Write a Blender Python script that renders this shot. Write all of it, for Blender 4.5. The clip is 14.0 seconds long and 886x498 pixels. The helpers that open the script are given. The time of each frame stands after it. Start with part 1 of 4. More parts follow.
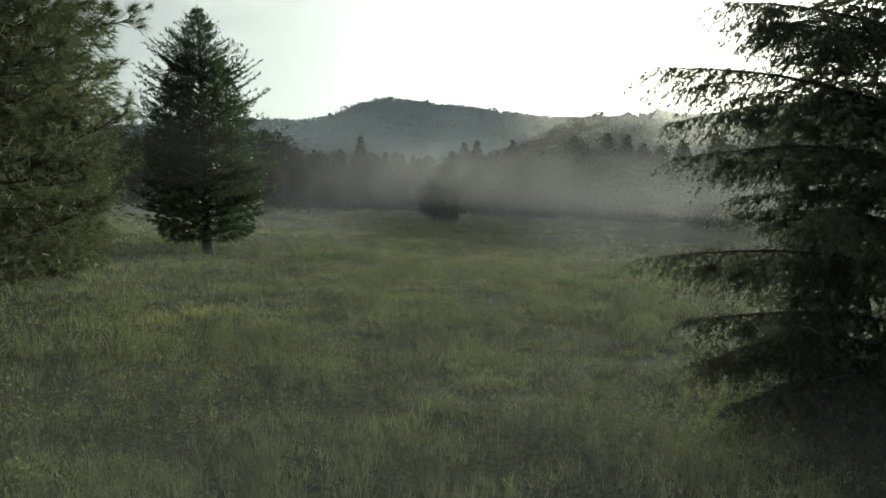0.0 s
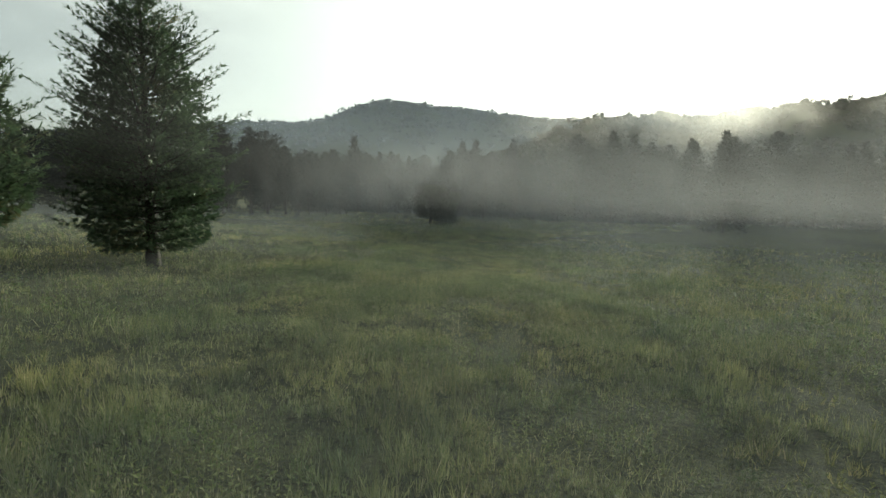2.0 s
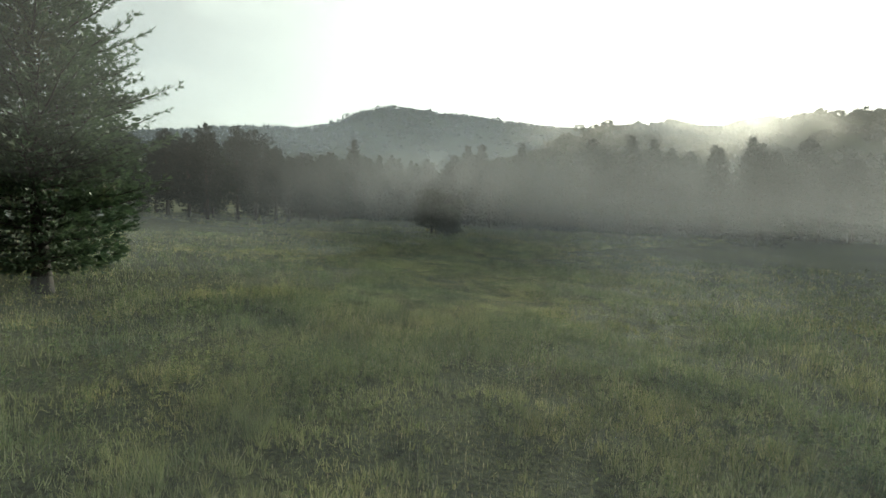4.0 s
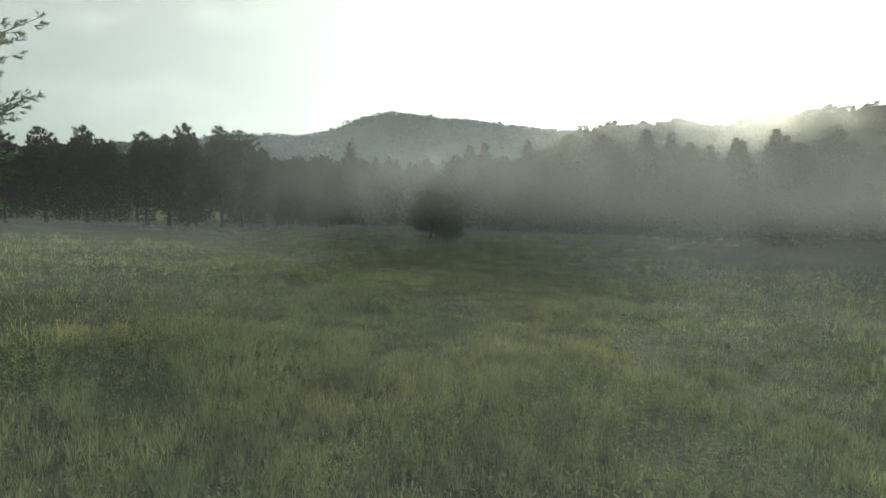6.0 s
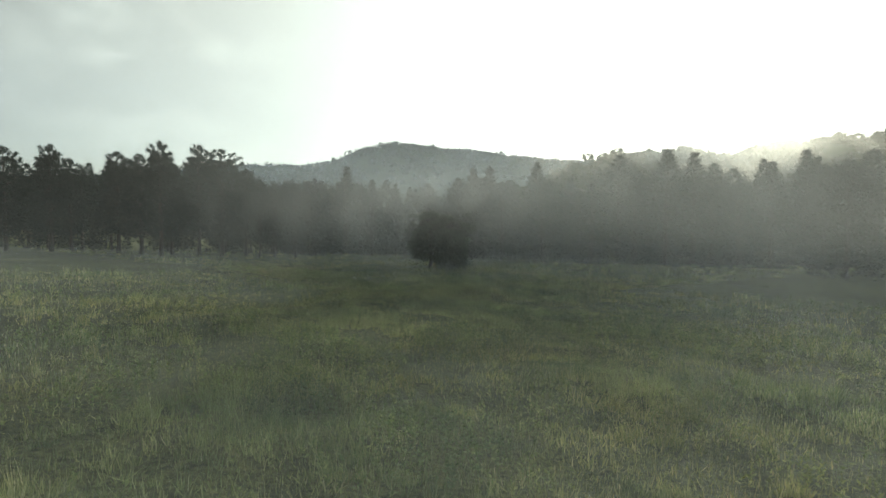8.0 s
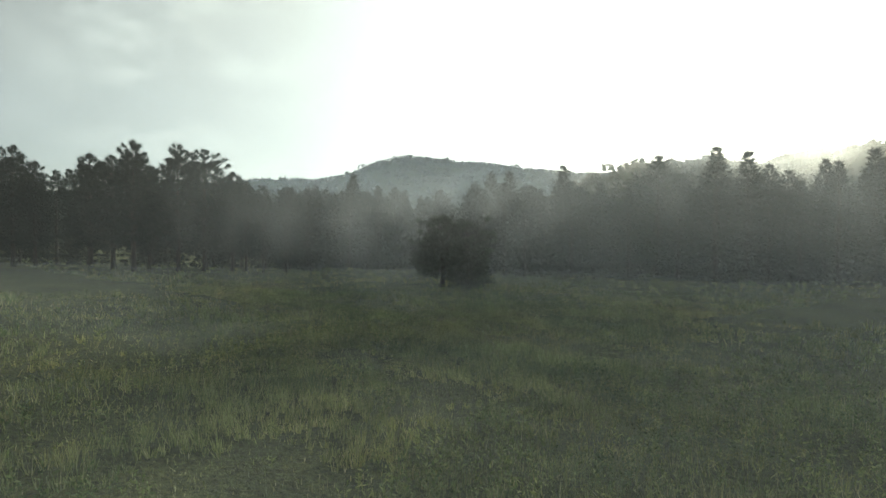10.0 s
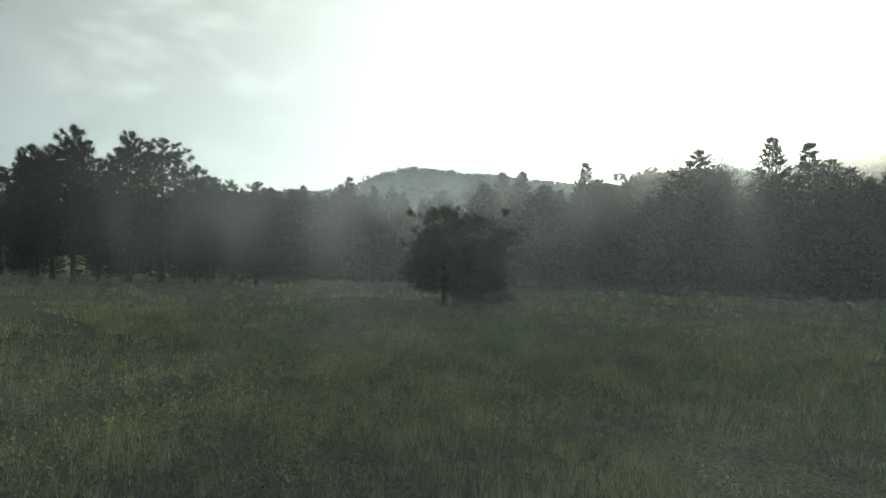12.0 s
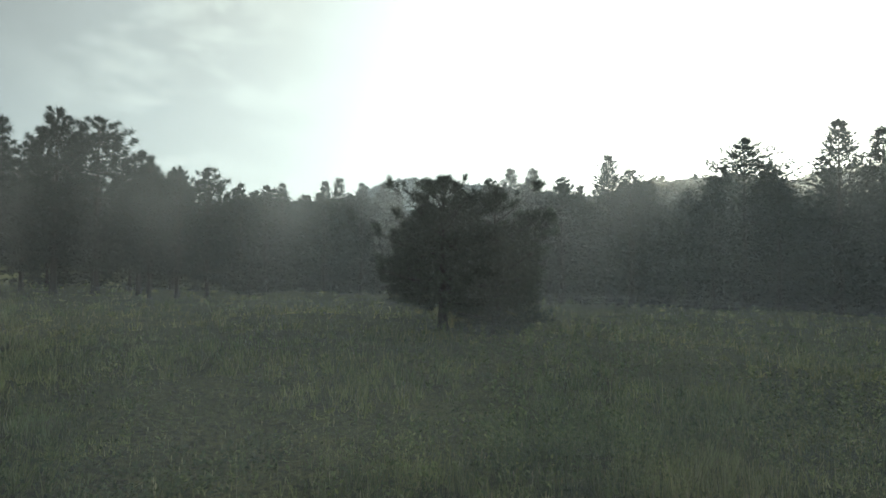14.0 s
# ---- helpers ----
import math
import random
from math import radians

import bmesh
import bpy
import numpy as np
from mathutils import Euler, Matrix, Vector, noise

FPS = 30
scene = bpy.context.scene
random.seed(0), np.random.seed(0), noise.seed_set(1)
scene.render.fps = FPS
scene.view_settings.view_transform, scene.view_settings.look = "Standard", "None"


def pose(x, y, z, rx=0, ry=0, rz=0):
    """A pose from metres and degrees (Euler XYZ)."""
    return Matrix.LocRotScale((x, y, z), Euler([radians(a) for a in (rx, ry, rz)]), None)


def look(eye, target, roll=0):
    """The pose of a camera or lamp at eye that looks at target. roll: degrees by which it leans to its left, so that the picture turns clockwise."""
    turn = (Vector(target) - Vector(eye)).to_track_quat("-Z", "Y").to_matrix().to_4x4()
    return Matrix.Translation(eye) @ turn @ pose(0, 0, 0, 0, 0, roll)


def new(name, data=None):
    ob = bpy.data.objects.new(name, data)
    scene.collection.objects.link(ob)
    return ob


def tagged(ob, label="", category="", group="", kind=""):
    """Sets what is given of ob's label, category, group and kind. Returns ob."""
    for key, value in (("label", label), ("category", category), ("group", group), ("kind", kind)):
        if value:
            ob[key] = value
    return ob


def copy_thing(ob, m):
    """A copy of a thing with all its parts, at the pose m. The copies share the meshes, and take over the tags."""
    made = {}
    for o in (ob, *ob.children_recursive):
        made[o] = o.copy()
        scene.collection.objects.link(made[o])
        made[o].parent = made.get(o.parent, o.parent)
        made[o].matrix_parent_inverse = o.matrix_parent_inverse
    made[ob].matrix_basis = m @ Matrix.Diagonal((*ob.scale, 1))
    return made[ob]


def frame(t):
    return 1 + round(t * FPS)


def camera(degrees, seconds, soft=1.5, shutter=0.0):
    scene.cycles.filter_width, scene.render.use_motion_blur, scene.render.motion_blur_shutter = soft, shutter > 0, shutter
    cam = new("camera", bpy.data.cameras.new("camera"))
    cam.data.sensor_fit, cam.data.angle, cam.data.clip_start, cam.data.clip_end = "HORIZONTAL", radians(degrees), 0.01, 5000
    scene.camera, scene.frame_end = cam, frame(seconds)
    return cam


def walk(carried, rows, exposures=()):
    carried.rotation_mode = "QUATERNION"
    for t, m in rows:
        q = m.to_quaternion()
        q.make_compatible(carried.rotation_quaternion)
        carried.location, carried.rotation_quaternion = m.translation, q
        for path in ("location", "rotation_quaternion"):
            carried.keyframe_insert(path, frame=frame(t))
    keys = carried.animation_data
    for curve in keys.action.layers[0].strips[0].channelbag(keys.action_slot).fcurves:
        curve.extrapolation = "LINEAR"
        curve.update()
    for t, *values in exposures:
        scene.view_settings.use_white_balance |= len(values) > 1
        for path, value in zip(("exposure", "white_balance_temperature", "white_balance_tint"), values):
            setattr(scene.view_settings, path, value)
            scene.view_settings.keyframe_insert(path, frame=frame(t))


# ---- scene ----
cam = camera(77.0, 14.0)
PATH = [
    (0, (0.235, 6.175, 3.004), (0.244, 8.168, 2.838), 3.4),
    (0.5, (0.279, 7.039, 2.993), (0.289, 9.032, 2.829), 3.3),
    (1, (0.314, 8.227, 2.979), (0.327, 10.22, 2.818), 3.3),
    (1.5, (0.36, 9.623, 2.964), (0.375, 11.616, 2.806), 3.3),
    (2, (0.419, 11.199, 2.956), (0.433, 13.193, 2.799), 3.3),
    (2.5, (0.459, 12.914, 2.919), (0.474, 14.908, 2.765), 3.3),
    (3, (0.493, 14.678, 2.892), (0.496, 16.673, 2.741), 3.3),
    (3.5, (0.534, 16.443, 2.933), (0.528, 18.438, 2.782), 3.5),
    (3.7, (0.529, 17.051, 2.971), (0.53, 19.046, 2.832), 4.1),
    (6, (0.739, 23.925, 2.648), (0.726, 25.922, 2.538), 3.0),
    (6.5, (0.766, 25.646, 2.608), (0.75, 27.644, 2.527), 3.0),
    (7, (0.77, 27.433, 2.581), (0.752, 29.432, 2.528), 3.0),
    (7.5, (0.783, 29.204, 2.512), (0.762, 31.204, 2.486), 3.0),
    (8, (0.74, 31.017, 2.375), (0.713, 33.017, 2.373), 3.0),
    (10.5, (0.581, 42.051, 2.345), (0.49, 44.048, 2.401), 3.0),
    (11, (0.545, 44.377, 2.302), (0.449, 46.374, 2.37), 3.1),
    (11.5, (0.479, 46.752, 2.243), (0.379, 48.748, 2.323), 3.1),
    (12, (0.396, 49.063, 2.173), (0.293, 51.059, 2.265), 3.1),
    (12.5, (0.308, 51.34, 2.113), (0.202, 53.334, 2.218), 3.1),
    (13, (0.227, 53.618, 2.082), (0.118, 55.612, 2.199), 3.2),
    (13.5, (0.165, 55.787, 2.056), (0.055, 57.78, 2.183), 3.2),
    (14, (0.024, 57.831, 1.988), (-0.08, 59.824, 2.125), 3.2),
]
# seconds, stops, kelvin, tint
EXPOSURES = ((0.0, 0.9, 6750, -5), (3.0, 1.02, 6700, -5), (8.0, 1.06, 6700, -5), (11.0, 1.08, 6550, -5), (14.0, 1.03, 6450, -5))
SKY_STRENGTH, SUN_STRENGTH, MIST = 0.13, 4.2, 1.0
VEIL, VEIL_COLOUR = 0.88, (1.05, 1.05, 1.05, 1)
GLOW, GLOW_REACH, GLOW_POWER = 9.0, 1.38, 2.0
CLOUD, CLOUD_COLOUR = 0.24, (4.4, 4.65, 4.55, 1)
# mist added to lighten the grass: height over the ground, strength
GROUND_MIST = [(0.45, 0.13), (0.9, 0.075)]
# layers imitating mist and the glare of the sun: height over the way, strength
LAYERS = [(0.4 + 0.16 * k, 0.049) for k in range(11)]
BLADES, TUSSOCKS, WEEDS, STALKS = 260000, 40000, 32000, 40000
# y, x from, x to, foot, height, strength, seed, fade from, fade to, even
MIST_ROWS = [
    # rows up to y 62.5 imitate the sun's glare as well as mist
    (30, 1.5, 42, -0.3, 6, 0.032, 23, 9, 18, 1),
    (40, 1.3, 46, -0.3, 6, 0.034, 25, 9, 20, 1),
    (48, 1.1, 48, -0.3, 6, 0.034, 29, 9, 22, 1),
    (34, -44, -0.8, -0.3, 5, 0.03, 31, 38, 8, 1),
    (45, -44, -1.0, -0.3, 5, 0.03, 32, 38, 8, 1),
    (56, -20, 62, -0.3, 5.5, 0.034, 26, 24, 24, 1),
    (62.5, -20, 62, -0.3, 5.5, 0.034, 27, 24, 24, 1),
    (73, -30, 60, -0.2, 12, 0.055, 28, 30, 20, 1),
    (77, -30, 46, -0.3, 14, 0.09, 1, 26, 34, 1),
    (93, -27, 65, -0.3, 10, 0.08, 2, 26, 34, 0),
    (106, -38, 100, -0.3, 12, 0.1, 3, 30, 12, 0),
    (130, -30, 170, -0.5, 15, 0.12, 4, 30, 12, 0),
    (165, 10, 260, -0.5, 48, 0.22, 5, 70, 30, 3),
    # this bank imitates the sun's glow before the ridge
    (205, 45, 190, -0.5, 46, 0.28, 9, 30, 40, 1),
    (235, 15, 320, -0.5, 56, 0.24, 7, 40, 30, 3),
    (318, -900, 600, 0, 170, 0.1, 6, 60, 60, 2),
]
# the meadow falls gently ahead and to the right; the path is held parallel to it
SLOPE = pose(0, 0, 0, -2.5, 2.8, 0) @ Matrix.Translation((-0.235, -6.175, 0))
walk(cam, [(t, SLOPE @ look(eye, target, roll)) for t, eye, target, roll in PATH], EXPOSURES)

# ---- sky, sun ----
SUN = Vector((0.424, 0.895, 0.16)).normalized()
SUN_EL, SUN_AZ = math.asin(SUN.z), math.atan2(SUN.x, SUN.y)
scene.cycles.transparent_max_bounces = 40


def node(tree, kind, **inputs):
    n = tree.nodes.new(kind)
    for key, value in inputs.items():
        n.inputs[key.replace("_", " ")].default_value = value
    return n


world = bpy.data.worlds.new("morning_sky")
scene.world = world
world.use_nodes = True
wt = world.node_tree
wt.nodes.clear()
sky = wt.nodes.new("ShaderNodeTexSky")
sky.sky_type, sky.sun_disc = "NISHITA", False
sky.sun_elevation, sky.sun_rotation = SUN_EL, SUN_AZ
sky.altitude, sky.air_density, sky.dust_density, sky.ozone_density = 2200, 1.0, 3.0, 1.0
geo_in = wt.nodes.new("ShaderNodeTexCoord")
# thin streaked cloud veil: noise stretched along the horizon
wmap = wt.nodes.new("ShaderNodeMapping")
wmap.inputs["Scale"].default_value = (3.4, 3.4, 8.0)
wmap.inputs["Rotation"].default_value = (0.25, 0.3, 0.4)
wnoise = node(wt, "ShaderNodeTexNoise", Scale=2.4, Detail=8.0, Roughness=0.58, Distortion=0.25)
wramp = wt.nodes.new("ShaderNodeValToRGB")
wramp.color_ramp.elements[0].position, wramp.color_ramp.elements[0].color = 0.47, (0, 0, 0, 1)
wramp.color_ramp.elements[1].position, wramp.color_ramp.elements[1].color = 0.72, (1, 1, 1, 1)
cloud = wt.nodes.new("ShaderNodeMix")
cloud.data_type, cloud.blend_type = "RGBA", "MIX"
veil = wt.nodes.new("ShaderNodeMix")
veil.data_type, veil.blend_type = "RGBA", "MIX"
veil.inputs["Factor"].default_value = VEIL
bg = wt.nodes.new("ShaderNodeBackground")
bg.inputs["Strength"].default_value = SKY_STRENGTH
wout = wt.nodes.new("ShaderNodeOutputWorld")
L = wt.links.new
L(geo_in.outputs["Generated"], wmap.inputs["Vector"])
L(wmap.outputs["Vector"], wnoise.inputs["Vector"])
L(wnoise.outputs["Fac"], wramp.inputs["Fac"])
L(sky.outputs["Color"], veil.inputs[6])
veil.inputs[7].default_value = VEIL_COLOUR
scl = node(wt, "ShaderNodeMath")
scl.operation = "MULTIPLY"
scl.inputs[1].default_value = CLOUD
# the feathery cloud stands over the pines
tow = wt.nodes.new("ShaderNodeVectorMath")
tow.operation = "DISTANCE"
tow.inputs[1].default_value = (-0.44, 0.85, 0.3)
near_cloud = wt.nodes.new("ShaderNodeMapRange")
near_cloud.interpolation_type = "SMOOTHSTEP"
for key, value in (("From Min", 0.05), ("From Max", 0.3), ("To Min", 1.0), ("To Max", 0.1)):
    near_cloud.inputs[key].default_value = value
both = wt.nodes.new("ShaderNodeMath")
both.operation = "MULTIPLY"
L(geo_in.outputs["Generated"], tow.inputs[0])
L(tow.outputs["Value"], near_cloud.inputs["Value"])
L(near_cloud.outputs[0], both.inputs[1])
L(wramp.outputs["Color"], both.inputs[0])
L(both.outputs[0], scl.inputs[0])
L(scl.outputs[0], cloud.inputs["Factor"])
L(veil.outputs[2], cloud.inputs[6])
cloud.inputs[7].default_value = CLOUD_COLOUR
# the glow of the thin bright veil round the low sun
off_sun = wt.nodes.new("ShaderNodeVectorMath")
off_sun.operation = "DISTANCE"
off_sun.inputs[1].default_value = SUN
L(geo_in.outputs["Generated"], off_sun.inputs[0])
aureole = wt.nodes.new("ShaderNodeMapRange")
for key, value in (("From Min", 0.0), ("From Max", GLOW_REACH), ("To Min", 1.0), ("To Max", 0.0)):
    aureole.inputs[key].default_value = value
L(off_sun.outputs["Value"], aureole.inputs["Value"])
fall = wt.nodes.new("ShaderNodeMath")
fall.operation, fall.inputs[1].default_value = "POWER", GLOW_POWER
L(aureole.outputs[0], fall.inputs[0])
rise = wt.nodes.new("ShaderNodeMath")
rise.operation, rise.inputs[1].default_value = "MULTIPLY", GLOW
L(fall.outputs[0], rise.inputs[0])
warm = wt.nodes.new("ShaderNodeMix")
warm.data_type, warm.blend_type = "RGBA", "MULTIPLY"
warm.inputs["Factor"].default_value = 1.0
warm.inputs[7].default_value = (1.0, 1.0, 0.94, 1)
L(rise.outputs[0], warm.inputs[6])
lit = wt.nodes.new("ShaderNodeMix")
lit.data_type, lit.blend_type = "RGBA", "ADD"
lit.inputs["Factor"].default_value = 1.0
L(cloud.outputs[2], lit.inputs[6])
L(warm.outputs[2], lit.inputs[7])
L(lit.outputs[2], bg.inputs["Color"])
L(bg.outputs[0], wout.inputs["Surface"])

lamp = bpy.data.lights.new("sun", "SUN")
lamp.energy, lamp.angle, lamp.color = SUN_STRENGTH, radians(3.0), (1.0, 0.955, 0.86)
new("sun", lamp).matrix_world = look(SUN * 300, (0, 0, 0))

# ---- materials ----


def bsdf(name, rough=0.8):
    m = bpy.data.materials.new(name)
    m.use_nodes = True
    t = m.node_tree
    t.nodes.clear()
    b = t.nodes.new("ShaderNodeBsdfPrincipled")
    b.inputs["Roughness"].default_value = rough
    o = t.nodes.new("ShaderNodeOutputMaterial")
    t.links.new(b.outputs[0], o.inputs["Surface"])
    return m, t, b, o


def ramp(t, fac, stops):
    r = t.nodes.new("ShaderNodeValToRGB")
    while len(r.color_ramp.elements) < len(stops):
        r.color_ramp.elements.new(0.5)
    for e, (p, c) in zip(r.color_ramp.elements, stops):
        e.position, e.color = p, (*c, 1)
    t.links.new(fac, r.inputs["Fac"])
    return r.outputs["Color"]


def noise_at(t, scale, detail=4.0, stretch=(1, 1, 1)):
    c = t.nodes.new("ShaderNodeNewGeometry")
    mp = t.nodes.new("ShaderNodeMapping")
    mp.inputs["Scale"].default_value = stretch
    n = node(t, "ShaderNodeTexNoise", Scale=scale, Detail=detail, Roughness=0.6)
    t.links.new(c.outputs["Position"], mp.inputs["Vector"])
    t.links.new(mp.outputs["Vector"], n.inputs["Vector"])
    return n.outputs["Fac"]


def mixed(t, a, b, fac, mode="MIX"):
    m = t.nodes.new("ShaderNodeMix")
    m.data_type, m.blend_type = "RGBA", mode
    for sock, v in ((m.inputs[6], a), (m.inputs[7], b), (m.inputs["Factor"], fac)):
        if hasattr(v, "is_linked"):
            t.links.new(v, sock)
        else:
            sock.default_value = v
    return m.outputs[2]


def foliage(name, dark, mid, light, patch=0.5, glow=0.35, rough=0.55, dry=None, dry_amount=0.0, sheen=0.25):
    """Leaves: a colour per leaf, patches over the crown, light let through."""
    m, t, b, o = bsdf(name, rough)
    g = t.nodes.new("ShaderNodeNewGeometry")
    leaf = ramp(t, g.outputs["Random Per Island"], [(0.0, dark), (0.55, mid), (1.0, light)])
    if dry:
        brown = ramp(t, noise_at(t, 0.45, 3), [(0.56, (0, 0, 0)), (0.72, (1, 1, 1))])
        k = node(t, "ShaderNodeMath")
        k.operation = "MULTIPLY"
        k.inputs[1].default_value = dry_amount
        t.links.new(brown, k.inputs[0])
        leaf = mixed(t, leaf, (*dry, 1), k.outputs[0])
    shade = ramp(t, noise_at(t, patch, 3), [(0.3, (0.62, 0.66, 0.62)), (0.75, (1.25, 1.2, 1.05))])
    col = mixed(t, leaf, shade, 1.0, "MULTIPLY")
    t.links.new(col, b.inputs["Base Color"])
    b.inputs["Specular IOR Level"].default_value = sheen
    tr = t.nodes.new("ShaderNodeBsdfTranslucent")
    t.links.new(col, tr.inputs["Color"])
    mx = t.nodes.new("ShaderNodeMixShader")
    mx.inputs[0].default_value = glow
    t.links.new(b.outputs[0], mx.inputs[1])
    t.links.new(tr.outputs[0], mx.inputs[2])
    t.links.new(mx.outputs[0], o.inputs["Surface"])
    return m


def bark(name, a, b_, scale=6.0):
    m, t, b, o = bsdf(name, 0.9)
    f = noise_at(t, scale, 6, (1, 1, 0.18))
    c = ramp(t, f, [(0.3, a), (0.7, b_)])
    t.links.new(mixed(t, c, ramp(t, noise_at(t, 0.8, 3), [(0.3, (0.7, 0.7, 0.7)), (0.7, (1.2, 1.15, 1.1))]), 1.0, "MULTIPLY"), b.inputs["Base Color"])
    bump = node(t, "ShaderNodeBump", Strength=0.8, Distance=0.04)
    t.links.new(f, bump.inputs["Height"])
    t.links.new(bump.outputs[0], b.inputs["Normal"])
    return m


CEDAR_LEAF = foliage("cedar_foliage", (0.052, 0.085, 0.056), (0.078, 0.122, 0.072), (0.11, 0.16, 0.088), 0.45, 0.3, dry=(0.15, 0.09, 0.045), dry_amount=0.45)
DARK_CEDAR_LEAF = foliage("dark_cedar_foliage", (0.075, 0.088, 0.075), (0.105, 0.12, 0.095), (0.14, 0.152, 0.11), 0.6, 0.35, 0.7, sheen=0.1, dry=(0.14, 0.08, 0.04), dry_amount=0.35)
PINE_LEAF = foliage("pine_needles", (0.07, 0.092, 0.058), (0.115, 0.145, 0.085), (0.185, 0.21, 0.12), 0.5, 0.3, dry=(0.13, 0.085, 0.045), dry_amount=0.3)
YOUNG_PINE = foliage("young_pine_needles", (0.042, 0.056, 0.052), (0.06, 0.077, 0.068), (0.085, 0.105, 0.085), 0.5, 0.12, 0.7, sheen=0.1)
# the bluish cast of the misty shade is put into the forest leaf tones
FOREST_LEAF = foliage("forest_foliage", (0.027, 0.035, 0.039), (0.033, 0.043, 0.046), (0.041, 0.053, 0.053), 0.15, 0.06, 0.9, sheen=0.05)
HILL_LEAF = foliage("hill_canopy", (0.022, 0.031, 0.027), (0.027, 0.039, 0.033), (0.035, 0.048, 0.038), 0.02, 0.03, 0.9, sheen=0.0)
HILL_FLOOR = foliage("hill_undergrowth", (0.018, 0.028, 0.018), (0.026, 0.04, 0.022), (0.04, 0.055, 0.028), 0.03, 0.0, 0.9, sheen=0.0)
CEDAR_BARK = bark("cedar_bark", (0.018, 0.015, 0.013), (0.05, 0.041, 0.034))
PINE_BARK = bark("pine_bark", (0.012, 0.012, 0.012), (0.032, 0.029, 0.028), 4.0)


def grass_material(name, stops, glow):
    m, t, b, o = bsdf(name, 0.75)
    g = t.nodes.new("ShaderNodeNewGeometry")
    one = ramp(t, g.outputs["Random Per Island"], stops)
    wide = ramp(t, noise_at(t, 0.09, 4), [(0.35, (0.78, 0.88, 0.85)), (0.5, (1.0, 1.0, 1.0)), (0.66, (1.16, 1.1, 0.95))])
    near = ramp(t, noise_at(t, 0.9, 4), [(0.32, (0.5, 0.58, 0.58)), (0.68, (1.34, 1.27, 1.08))])
    mid = ramp(t, noise_at(t, 0.27, 4), [(0.38, (0.88, 0.95, 0.94)), (0.5, (1.02, 1.02, 1.0)), (0.64, (1.16, 1.08, 0.98))])
    col = mixed(t, mixed(t, mixed(t, one, wide, 1.0, "MULTIPLY"), mid, 1.0, "MULTIPLY"), near, 1.0, "MULTIPLY")
    t.links.new(col, b.inputs["Base Color"])
    b.inputs["Specular IOR Level"].default_value = 0.15
    tr = t.nodes.new("ShaderNodeBsdfTranslucent")
    t.links.new(col, tr.inputs["Color"])
    mx = t.nodes.new("ShaderNodeMixShader")
    mx.inputs[0].default_value = glow
    t.links.new(b.outputs[0], mx.inputs[1])
    t.links.new(tr.outputs[0], mx.inputs[2])
    t.links.new(mx.outputs[0], o.inputs["Surface"])
    return m


GRASS = grass_material("meadow_grass", [(0.0, (0.1, 0.125, 0.062)), (0.45, (0.225, 0.25, 0.128)), (0.82, (0.31, 0.315, 0.175)), (1.0, (0.38, 0.355, 0.25))], 0.34)
HERB = grass_material("broad_herbs", [(0.0, (0.07, 0.1, 0.045)), (0.6, (0.16, 0.195, 0.09)), (1.0, (0.25, 0.275, 0.14))], 0.35)
DARK_HERB = grass_material("dark_weeds", [(0.0, (0.055, 0.078, 0.045)), (0.6, (0.085, 0.108, 0.058)), (1.0, (0.13, 0.15, 0.075))], 0.25)
STRAW = grass_material("seed_stalks", [(0.0, (0.17, 0.18, 0.11)), (0.6, (0.25, 0.245, 0.16)), (1.0, (0.36, 0.34, 0.26))], 0.3)


def soil_material():
    """Thatch of last year's stems and low green growth over dark soil."""
    m, t, b, o = bsdf("meadow_thatch", 0.95)
    b.inputs["Specular IOR Level"].default_value = 0.1
    c = ramp(t, noise_at(t, 0.12, 6), [(0.3, (0.045, 0.055, 0.032)), (0.55, (0.08, 0.09, 0.048)), (0.75, (0.12, 0.12, 0.068))])
    c2 = ramp(t, noise_at(t, 14.0, 6), [(0.35, (0.3, 0.32, 0.32)), (0.65, (1.35, 1.3, 1.15))])
    c3 = ramp(t, noise_at(t, 1.6, 4), [(0.3, (0.7, 0.75, 0.75)), (0.7, (1.2, 1.15, 1.0))])
    t.links.new(mixed(t, mixed(t, c, c2, 1.0, "MULTIPLY"), c3, 1.0, "MULTIPLY"), b.inputs["Base Color"])
    bump = node(t, "ShaderNodeBump", Strength=0.9, Distance=0.12)
    t.links.new(noise_at(t, 11.0, 6), bump.inputs["Height"])
    t.links.new(bump.outputs[0], b.inputs["Normal"])
    return m


SOIL = soil_material()
DEW, _t, _b, _o = bsdf("dew", 0.08)
_b.inputs["Base Color"].default_value = (0.95, 0.97, 1.0, 1)
_b.inputs["Transmission Weight"].default_value = 0.9
_b.inputs["IOR"].default_value = 1.33


